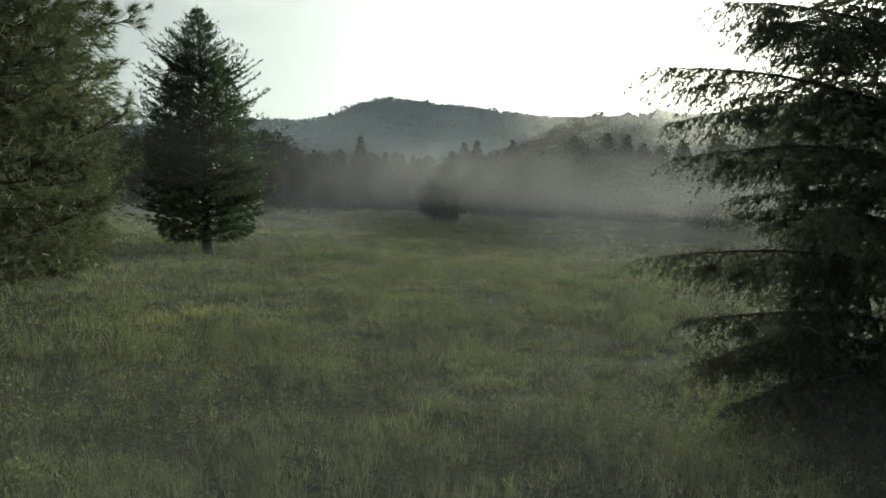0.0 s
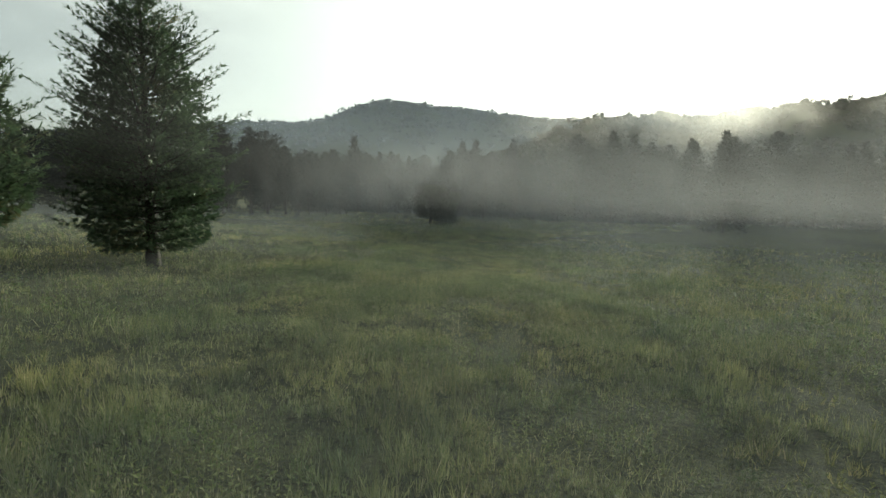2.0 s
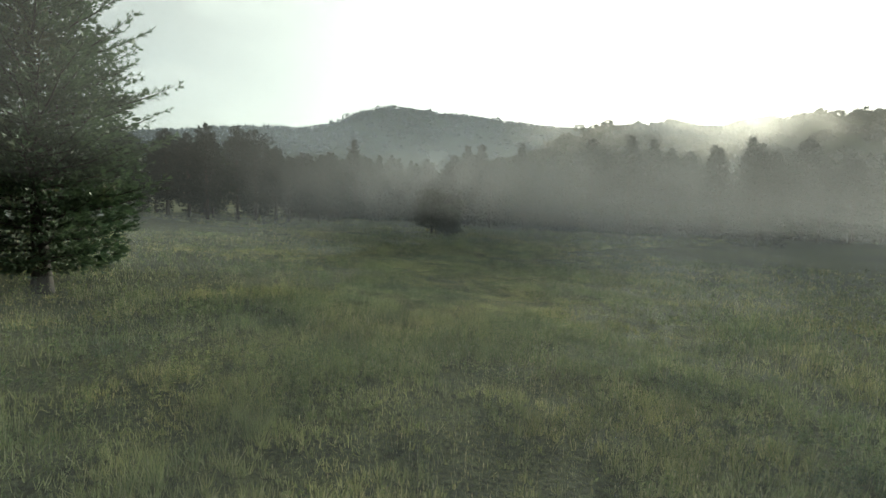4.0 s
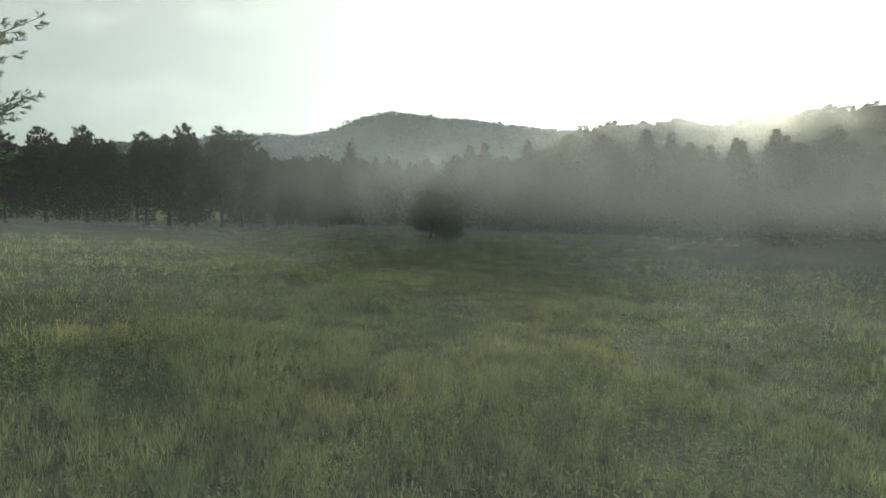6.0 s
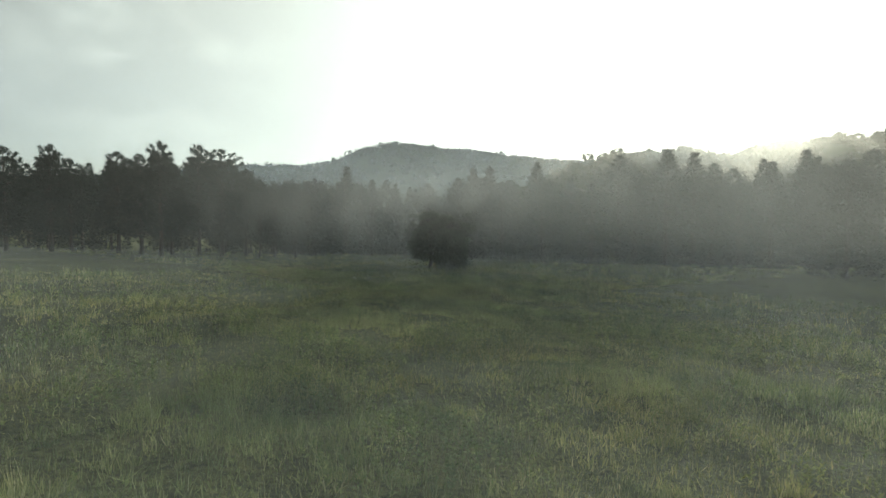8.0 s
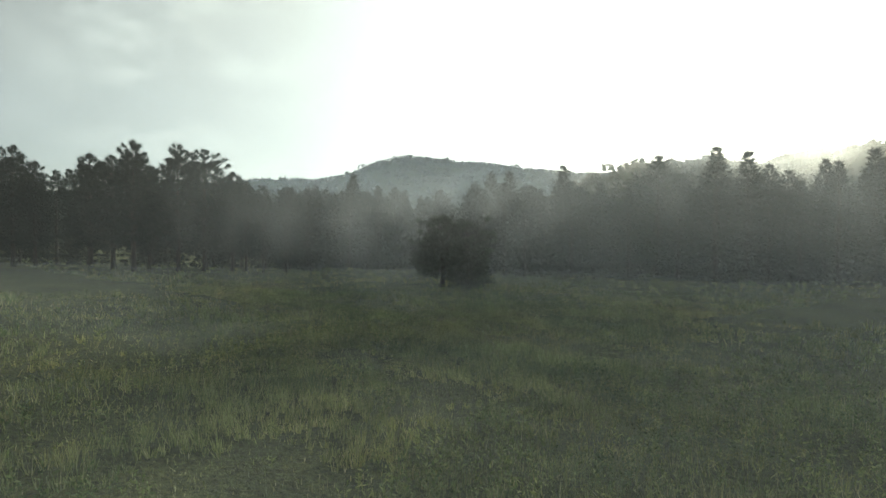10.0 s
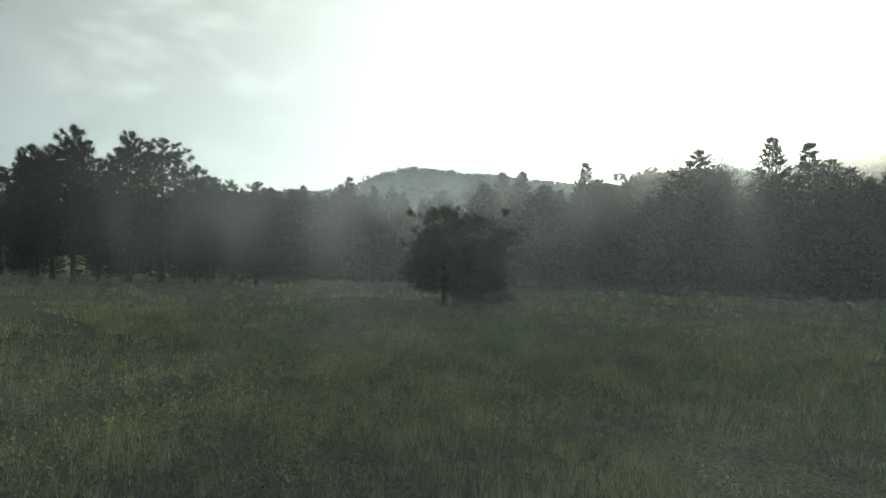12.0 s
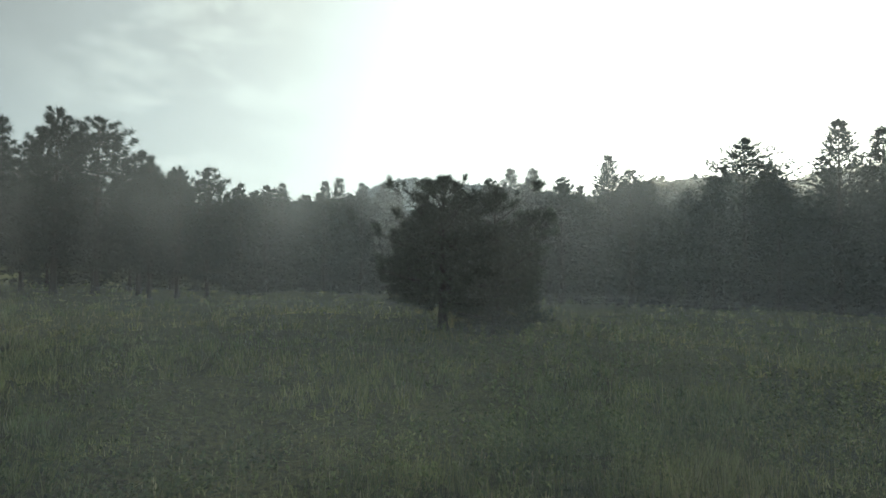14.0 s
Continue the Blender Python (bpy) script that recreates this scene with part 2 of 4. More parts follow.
def mist_material(name, density, low, high, scale, tone=(0.87, 0.92, 0.98, 1), forward=0.0, back=0.3, level=False):
    """Drifting fog: thin where the noise is low, thinning out upwards; it passes the light behind it on."""
    m = bpy.data.materials.new(name)
    m.use_nodes = True
    t = m.node_tree
    t.nodes.clear()
    f = noise_at(t, scale, 5, (1, 1, 1.6))
    n = t.nodes.new("ShaderNodeMapRange")
    n.interpolation_type = "SMOOTHSTEP"
    n.inputs["From Min"].default_value, n.inputs["From Max"].default_value = low, high
    t.links.new(f, n.inputs["Value"])
    uv = t.nodes.new("ShaderNodeAttribute")
    uv.attribute_name = "thickness"
    k = t.nodes.new("ShaderNodeMath")
    k.operation = "MULTIPLY"
    t.links.new(n.outputs[0], k.inputs[0])
    t.links.new(uv.outputs["Fac"], k.inputs[1])
    k2 = t.nodes.new("ShaderNodeMath")
    k2.operation = "MULTIPLY"
    k2.inputs[1].default_value = density
    t.links.new(k.outputs[0], k2.inputs[0])
    tr = node(t, "ShaderNodeBsdfTranslucent", Color=tone)
    df = node(t, "ShaderNodeBsdfDiffuse", Color=tone)
    if level:
        # droplets have no face of their own: a level layer takes the light of the bright horizon like an upright one
        side = t.nodes.new("ShaderNodeCombineXYZ")
        side.inputs[0].default_value, side.inputs[1].default_value, side.inputs[2].default_value = -0.4, -0.9, 0.15
        t.links.new(side.outputs[0], tr.inputs["Normal"])
        t.links.new(side.outputs[0], df.inputs["Normal"])
    half = t.nodes.new("ShaderNodeMixShader")
    half.inputs[0].default_value = back
    t.links.new(tr.outputs[0], half.inputs[1])
    t.links.new(df.outputs[0], half.inputs[2])
    # droplets throw most light onwards, close to its own direction
    onward = node(t, "ShaderNodeBsdfRefraction", Color=tone, Roughness=0.78, IOR=1.45)
    onward.distribution = "GGX"
    both = t.nodes.new("ShaderNodeMixShader")
    both.inputs[0].default_value = forward
    t.links.new(half.outputs[0], both.inputs[1])
    t.links.new(onward.outputs[0], both.inputs[2])
    clear = t.nodes.new("ShaderNodeBsdfTransparent")
    mx = t.nodes.new("ShaderNodeMixShader")
    t.links.new(k2.outputs[0], mx.inputs[0])
    t.links.new(clear.outputs[0], mx.inputs[1])
    t.links.new(both.outputs[0], mx.inputs[2])
    o = t.nodes.new("ShaderNodeOutputMaterial")
    t.links.new(mx.outputs[0], o.inputs["Surface"])
    return m


# ---- mesh helpers ----


def smooth(a, b, v):
    s = np.clip((v - a) / (b - a), 0, 1)
    return s * s * (3 - 2 * s)


DICE = np.random.default_rng(5).uniform(0, 1, (256, 256))


def vnoise(x, y, size):
    """Smooth value noise with lumps of that size, 0 to 1."""
    x, y = np.asarray(x, float) / size + 37.3, np.asarray(y, float) / size + 11.7
    i, j = np.floor(x).astype(int), np.floor(y).astype(int)
    u, v = x - i, y - j
    u, v = u * u * (3 - 2 * u), v * v * (3 - 2 * v)
    g = lambda a, b: DICE[a % 256, b % 256]
    return (g(i, j) * (1 - u) + g(i + 1, j) * u) * (1 - v) + (g(i, j + 1) * (1 - u) + g(i + 1, j + 1) * u) * v


def hummocks(x, y):
    """Tussocks and hollows of the rough meadow."""
    n = 0.5 * vnoise(x, y, 2.3) + 0.3 * vnoise(x + 50, y, 0.9) + 0.2 * vnoise(x, y + 80, 0.4)
    return n


def furrow(y):
    """The x of the overgrown furrow that runs through the far half of the meadow."""
    return np.interp(y, [38, 40.7, 47.6, 50, 52, 55.7, 60], [-9.5, -8.4, -5.8, -5.2, -4.6, -3.5, -2.4])


def in_furrow(x, y):
    return np.exp(-((x - furrow(y)) / 0.5) ** 2) * smooth(38, 43, y) * (1 - smooth(55, 60, y))


def lift(x, y):
    """Height of the meadow."""
    x, y = np.asarray(x, float), np.asarray(y, float)
    yy = np.clip(y, -60, 130)
    fall = -0.0437 * np.minimum(yy, 45) - 0.025 * np.clip(yy - 45, 0, 85)
    sx = -0.049 + 0.024 * smooth(40, 80, y)
    z = fall + sx * 70 * np.tanh(x / 70)
    z = z + 0.3 * np.exp(-((x + 1) / 9) ** 2 - ((y - 68) / 8) ** 2) - 0.35 * np.exp(-((x + 11.7) / 6) ** 2 - ((y - 28.2) / 6) ** 2)
    near = 1 - smooth(90, 130, np.hypot(x, y - 30))
    cut = in_furrow(x, y) * (0.55 + 0.9 * vnoise(x, y + 3, 1.3))
    z = z - 0.5 * cut
    return z + near * (0.36 * (hummocks(x, y) - 0.5) + 0.25 * (vnoise(x + 9, y, 9.0) - 0.5))


def fast_mesh(name, verts, faces):
    """verts (n, 3), faces (m, 3) or (m, 4)"""
    verts, faces = np.asarray(verts, np.float32), np.asarray(faces, np.int32)
    me = bpy.data.meshes.new(name)
    m, k = faces.shape
    me.vertices.add(len(verts))
    me.vertices.foreach_set("co", verts.ravel())
    me.loops.add(m * k)
    me.loops.foreach_set("vertex_index", faces.ravel())
    me.polygons.add(m)
    me.polygons.foreach_set("loop_start", np.arange(0, m * k, k, dtype=np.int32))
    me.update(calc_edges=True)
    return me


def part(name, verts, faces, material, parent=None, label="", shade=False):
    me = fast_mesh(name, verts, faces)
    me.materials.append(material)
    if shade:
        me.polygons.foreach_set("use_smooth", np.ones(len(me.polygons), bool))
    ob = new(name, me)
    if parent:
        ob.parent = parent
    if label:
        ob["label"] = label
    return ob


class Geo:
    """Triangles gathered piece by piece."""

    def __init__(self):
        self.v, self.f, self.n = [], [], 0

    def add(self, v, f):
        self.v.append(v), self.f.append(f + self.n)
        self.n += len(v)

    def done(self):
        return np.concatenate(self.v), np.concatenate(self.f)


def tube(geo, pts, radii, sides=6):
    pts, radii = np.asarray(pts, float), np.asarray(radii, float)
    d = np.gradient(pts, axis=0)
    d /= np.linalg.norm(d, axis=1, keepdims=True) + 1e-9
    ref = np.where(np.abs(d[:, 2:3]) > 0.9, [[1.0, 0, 0]], [[0, 0, 1.0]])
    u = np.cross(d, ref)
    u /= np.linalg.norm(u, axis=1, keepdims=True) + 1e-9
    w = np.cross(d, u)
    a = np.arange(sides) * 2 * np.pi / sides
    ring = pts[:, None] + radii[:, None, None] * (np.cos(a)[None, :, None] * u[:, None] + np.sin(a)[None, :, None] * w[:, None])
    n = len(pts)
    i, j = np.meshgrid(np.arange(n - 1), np.arange(sides), indexing="ij")
    p, q = i * sides + j, i * sides + (j + 1) % sides
    f = np.concatenate([np.stack([p, q, q + sides], -1).reshape(-1, 3), np.stack([p, q + sides, p + sides], -1).reshape(-1, 3)])
    geo.add(ring.reshape(-1, 3), f)


def unit(v):
    return v / (np.linalg.norm(v, axis=-1, keepdims=True) + 1e-9)


def fronds(rng, pos, way, length, width, split):
    """Feathery flat sprays: a slim axis with side leaflets set along it in turn. Each leaflet is one triangle."""
    n = len(pos)
    side = unit(np.cross(way, rng.normal(size=(n, 3))))
    flat = np.cross(way, side)
    vs = []
    for k in range(split):
        a = rng.normal(0, 0.1, n) if k == 0 else (1 if k % 2 else -1) * 0.62 + rng.normal(0, 0.15, n)
        d = unit(way * np.cos(a)[:, None] + side * np.sin(a)[:, None])
        s = unit(np.cross(d, flat))
        ln = (length * rng.uniform(0.75, 1.15, n) * (1.0 if k == 0 else 0.62))[:, None]
        start = pos + way * length[:, None] * (0.0 if k == 0 else 0.12 + 0.5 * (k - 1) / max(split - 1, 1))
        vs.append(np.stack([start - s * width[:, None] * 0.5, start + s * width[:, None] * 0.5, start + d * ln], 1))
    v = np.concatenate(vs).reshape(-1, 3)
    return v, np.arange(len(v)).reshape(-1, 3)


def tufts(rng, pos, way, length, needles, width, spread=0.75, sag=0.25):
    """Needle tufts: thin needles bursting forward and sagging a little at the tip."""
    n = len(pos)
    p = np.repeat(pos, needles, 0)
    w = np.repeat(way, needles, 0)
    ln = np.repeat(length, needles)[:, None] * rng.uniform(0.7, 1.1, (n * needles, 1))
    d = unit(w + rng.normal(size=p.shape) * spread)
    p = p - w * ln * rng.uniform(0, 0.7, ln.shape)
    s = unit(np.cross(d, rng.normal(size=p.shape))) * width * 0.5
    tip = p + d * ln
    tip[:, 2] -= (ln[:, 0] * sag)
    v = np.stack([p - s, p + s, tip], 1).reshape(-1, 3)
    return v, np.arange(len(v)).reshape(-1, 3)


def skeleton(rng, height, base, profile, count, rise, tip_lift, sec, sec_len, sec_drop, uneven=(0.72, 1.12), lean=0.0, crowd=0.85):
    """Trunk and branches of a conifer; returns trunk points, branch polylines and places along the twigs with their directions."""
    tz = np.linspace(0, height, 14)
    wob = np.cumsum(rng.normal(0, 0.006 * height / 14, (14, 2)), 0)
    trunk = np.c_[wob[:, 0] + lean * tz, wob[:, 1], tz]
    lines, places, ways = [], [], []
    zs = base + (height - base) * ((np.arange(count) + rng.uniform(0, 0.9, count)) / count) ** crowd
    az = np.arange(count) * 2.39996 + rng.normal(0, 0.35, count)
    for z, a in zip(zs, az):
        u = (z - base) / (height - base)
        r = profile(u) * rng.uniform(*uneven)
        if r < 0.05:
            continue
        x0 = np.array([np.interp(z, tz, trunk[:, 0]), np.interp(z, tz, trunk[:, 1]), z])
        s = np.linspace(0, 1, 6)
        up = rise(u) + rng.normal(0, 0.07)
        out = np.array([np.cos(a), np.sin(a), 0])
        line = x0 + out * (s * r)[:, None] + np.array([0, 0, 1.0]) * (r * (up * s + tip_lift * s ** 2.5))[:, None]
        line[:, :2] += (rng.normal(0, 0.04 * r, 2)) * (s ** 1.5)[:, None]
        lines.append(line)
        k = max(5, int(sec * r))
        ss = rng.uniform(0.18, 1.0, k) ** 0.75
        p0 = np.stack([np.interp(ss, s, line[:, i]) for i in range(3)], 1)
        along = unit(line[-1] - line[0])
        sidev = unit(np.cross(along, [0, 0, 1.0]))
        sign = rng.choice([-1, 1], k)[:, None]
        d = unit(along * rng.uniform(0.35, 1.0, (k, 1)) + sidev * sign * rng.uniform(0.2, 1.0, (k, 1)) + np.array([0, 0, 1.0]) * (rng.normal(0, 0.22, (k, 1)) - sec_drop))
        ln = sec_len * r * (1.15 - 0.75 * ss) * rng.uniform(0.6, 1.3, k)
        places.append(np.c_[p0, ln])
        ways.append(d)
    # the leader
    k = 14
    down = rng.uniform(0, 0.1, k)
    places.append(np.c_[np.repeat(trunk[-1:], k, 0) - np.c_[np.zeros((k, 2)), down * height], (0.012 + 0.16 * down) * height * 0.6])
    ways.append(unit(np.c_[rng.normal(0, 0.32, (k, 2)), rng.uniform(0.8, 1.3, k)]))
    return trunk, lines, np.concatenate(places), np.concatenate(ways)


def along_twigs(rng, places, ways, density, jitter, least=2, gather=1.0):
    """Places spread along the twigs, gathered towards their ends where gather is small."""
    n = np.maximum(least, (places[:, 3] * density).astype(int))
    idx = np.repeat(np.arange(len(places)), n)
    s = rng.uniform(0, 1, len(idx)) ** gather
    pos = places[idx, :3] + ways[idx] * (places[idx, 3] * s)[:, None] + rng.normal(0, jitter, (len(idx), 3))
    return pos, ways[idx], s


def inner_leaves(rng, height, base, profile, count, length, share, top=0.9, needles=False):
    """Foliage deep in the crown, which closes it against the light."""
    u = rng.uniform(0.0, top, count)
    a = rng.uniform(0, 6.28, count)
    r = profile(u) * share * np.sqrt(rng.uniform(0, 1, count))
    pos = np.stack([r * np.cos(a), r * np.sin(a), base + (height - base) * u], 1)
    way = unit(np.stack([np.cos(a), np.sin(a), rng.normal(0, 0.4, count)], 1))
    ln = length * rng.uniform(0.6, 1.2, count) * np.interp(u, [0, 0.6, 0.9], [1.0, 0.92, 0.5])
    if needles:
        return tufts(rng, pos, way, ln, 18, 0.036 * length + 0.004, 1.0)
    return fronds(rng, pos, way, ln, ln * 0.34, 3)


def conifer_meshes(seed, height, base, profile, count, rise, tip_lift, sec, sec_len, sec_drop, leaf, trunk_r, limbed=True, kind="frond", heart=None, uneven=(0.72, 1.12), gather=1.0, taper=1.0, crowd=0.85, bush=0.75, sag=0.25):
    """Three meshes: trunk, limbs and crown."""
    rng = np.random.default_rng(seed)
    trunk, lines, places, ways = skeleton(rng, height, base, profile, count, rise, tip_lift, sec, sec_len, sec_drop, uneven, crowd=crowd)
    g = Geo()
    tz = trunk[:, 2] / height
    low = trunk[:1] - [0, 0, 0.35]
    rad = trunk_r * (1 - tz) ** 0.8 * (1 + 0.55 * np.exp(-tz * height / 0.35)) + 0.012
    tube(g, np.concatenate([low, trunk]), np.r_[rad[0] * 1.25, rad], 10)
    limbs = []
    for ln in lines if limbed else ():
        r = np.linalg.norm(ln[-1] - ln[0])
        one = Geo()
        tube(one, ln, np.linspace(0.012 * r + 0.008, 0.004, len(ln)), 4)
        limbs.append(one.done())
    density, jitter, length, width, split, drop = leaf
    pos, way, s = along_twigs(rng, places, ways, density, jitter, 2, gather)
    way = unit(way + rng.normal(0, 0.35, way.shape) + np.array([0, 0, -drop]))
    ln = length * rng.uniform(0.6, 1.25, len(pos)) * np.interp(pos[:, 2] / height, [0.55, 1.0], [1.0, taper])
    if kind == "frond":
        crown = fronds(rng, pos, way, ln, width * rng.uniform(0.7, 1.3, len(pos)), split)
    else:
        crown = tufts(rng, pos, unit(way + np.array([0, 0, 0.35])), ln, split, width, bush, sag)
    if heart:
        both = Geo()
        both.add(*crown)
        both.add(*inner_leaves(rng, height, base, profile, *heart, needles=kind == "tuft"))
        crown = both.done()
    return g.done(), limbs, crown


def fir_meshes(seed, height, base, profile, whorls, per, rise, spray, trunk_r, heart, limbed=False, uneven=(0.68, 1.12), spike=0.06):
    """A spired conifer: whorls of branches with flat side twigs set along them in pairs, bare gaps between the upper whorls."""
    rng = np.random.default_rng(seed)
    g = Geo()
    tz = np.linspace(0, 1, 12)
    wob = np.cumsum(rng.normal(0, 0.004 * height / 12, (12, 2)), 0)
    tube(g, np.c_[wob, tz * height - 0.3 * (tz == 0)], trunk_r * (1 - tz) ** 0.85 * (1 + 0.5 * np.exp(-tz * height / 0.4)) + 0.012, 8)
    length, width, split, dense = spray
    limbs, P, D, ln = [], [], [], []
    s = np.linspace(0, 1, 6)
    for k in range(whorls):
        u0 = ((k + 0.5) / whorls) ** 0.9
        turn = rng.uniform(0, 6.28)
        for b in range(per):
            u = min(u0 + rng.normal(0, 0.35 / whorls), 0.985)
            r = profile(u) * rng.uniform(*uneven)
            if r < 0.06 or u < 0:
                continue
            a = turn + 6.28 * b / per + rng.normal(0, 0.25)
            z = base + (height - base) * u
            up = rise(u) + rng.normal(0, 0.08)
            out = np.array([np.cos(a), np.sin(a), 0])
            line = np.array([0, 0, z]) + out * (s * r)[:, None] + np.array([0, 0, 1.0]) * (r * (up * s + 0.2 * s ** 2.5))[:, None]
            line[:, :2] += rng.normal(0, 0.05 * r, 2) * (s ** 1.5)[:, None]
            if limbed:
                one = Geo()
                tube(one, line, np.linspace(0.011 * r + 0.008, 0.004, 6), 4)
                limbs.append(one.done())
            n = int(dense * r) + (5 if u < 0.66 else 9)
            q = 0.2 + 0.8 * (np.arange(n) + rng.uniform(0, 1, n)) / n
            p0 = np.stack([np.interp(q, s, line[:, i]) for i in range(3)], 1)
            along = unit(line[-1] - line[-3])
            across = unit(np.cross(along, [0, 0, 1.0])) * np.where(np.arange(n) % 2, 1, -1)[:, None]
            d = unit(along * rng.uniform(0.6, 1.1, (n, 1)) + across * rng.uniform(0.3, 1.0, (n, 1)) + np.array([0, 0, 1.0]) * rng.normal(0.05, 0.2, (n, 1)))
            P.append(p0), D.append(d), ln.append((0.3 * r * (1.12 - q) + 0.4 * length) * rng.uniform(0.6, 1.3, n))
            P.append(line[-1:]), D.append(along[None]), ln.append(np.array([length * 0.7]))
    k = 14
    P.append(np.c_[np.zeros((k, 2)), height * (1 - spike * np.linspace(0, 1, k))])
    D.append(unit(np.c_[rng.normal(0, 1, (k, 2)) * np.linspace(0.05, 0.9, k)[:, None], rng.uniform(0.6, 1.2, k)]))
    ln.append(np.linspace(0.5, 1.1, k) * length)
    P, D, ln = np.concatenate(P), np.concatenate(D), np.concatenate(ln)
    n = np.maximum(1, np.round(ln / length * 1.6).astype(int))
    i = np.repeat(np.arange(len(P)), n)
    q = rng.uniform(0, 1, len(i))
    pos = P[i] + D[i] * (ln[i] * q)[:, None]
    way = unit(D[i] + rng.normal(0, 0.28, pos.shape))
    both = Geo()
    both.add(*fronds(rng, pos, way, length * rng.uniform(0.65, 1.25, len(i)), width * rng.uniform(0.7, 1.3, len(i)), split))
    both.add(*inner_leaves(rng, height, base, profile, *heart))
    return g.done(), limbs, both.done()


def pine_meshes(seed, height, base, profile, count, shoots, needle, rise, trunk_r, fill, uneven=(0.5, 1.12), bush=0.8, sag=0.2):
    """A pine: open limbs whose upturned shoots each end in a round brush of needles; fill closes the heart of the crown."""
    rng = np.random.default_rng(seed)
    g = Geo()
    tz = np.linspace(0, 1, 14)
    wob = np.cumsum(rng.normal(0, 0.006 * height / 14, (14, 2)), 0)
    tube(g, np.c_[wob, tz * height - 0.35 * (tz == 0)], trunk_r * (1 - tz) ** 0.8 * (1 + 0.5 * np.exp(-tz * height / 0.35)) + 0.014, 10)
    length, width, per = needle
    limbs, ends, ways = [], [], []
    s = np.linspace(0, 1, 6)
    for k in range(count):
        u = (k + rng.uniform(0, 1)) / count
        r = profile(u) * rng.uniform(*uneven)
        a = k * 2.39996 + rng.normal(0, 0.3)
        z = base + (height - base) * u * 0.985
        out = np.array([np.cos(a), np.sin(a), 0])
        line = np.array([np.interp(z, tz * height, wob[:, 0]), np.interp(z, tz * height, wob[:, 1]), z]) + out * (s * r)[:, None] + np.array([0, 0, 1.0]) * (r * ((rise(u) + rng.normal(0, 0.1)) * s + 0.18 * s ** 2.5))[:, None]
        one = Geo()
        tube(one, line, np.linspace(0.009 * r + 0.01, 0.005, 6), 4)
        along = unit(line[-1] - line[0])
        side = unit(np.cross(along, [0, 0, 1.0]))
        n = max(2, int(shoots * (r + 0.5)))
        for q, sg in zip(rng.uniform(0.22, 1.0, n) ** 0.8, rng.choice([-1, 1], n)):
            p0 = np.array([np.interp(q, s, line[:, i]) for i in range(3)])
            d = unit(along * rng.uniform(0.3, 0.9) + side * sg * rng.uniform(0.2, 0.9) + np.array([0, 0, rng.uniform(0.0, 0.7)]))
            p1 = p0 + d * r * (0.42 * (1.2 - q) + 0.08) * rng.uniform(0.6, 1.3)
            tube(one, [p0, (p0 + p1) / 2 - [0, 0, 0.02 * r], p1], [0.006 + 0.003 * r, 0.006, 0.004], 3)
            ends.append(p1), ways.append(unit(d + np.array([0, 0, 0.4])))
        ends.append(line[-1]), ways.append(unit(along + np.array([0, 0, 0.4])))
        limbs.append(one.done())
    ends.append(np.array([wob[-1, 0], wob[-1, 1], height])), ways.append(np.array([0, 0, 1.0]))
    ends, ways = np.array(ends), np.array(ways)
    size = length * rng.uniform(0.75, 1.25, len(ends))
    both = Geo()
    both.add(*tufts(rng, ends, ways, size, per, width, bush, sag))
    number, grain, share, top = fill
    u, a = rng.uniform(0.0, top, number), rng.uniform(0, 6.28, number)
    r = profile(u) * share * np.sqrt(rng.uniform(0, 1, number))
    pos = np.stack([r * np.cos(a), r * np.sin(a), base + (height - base) * u], 1)
    both.add(*tufts(rng, pos, unit(np.stack([np.cos(a), np.sin(a), rng.normal(0.2, 0.4, number)], 1)), np.full(number, grain), 12, width * 1.8, 0.7))
    return g.done(), limbs, both.done()


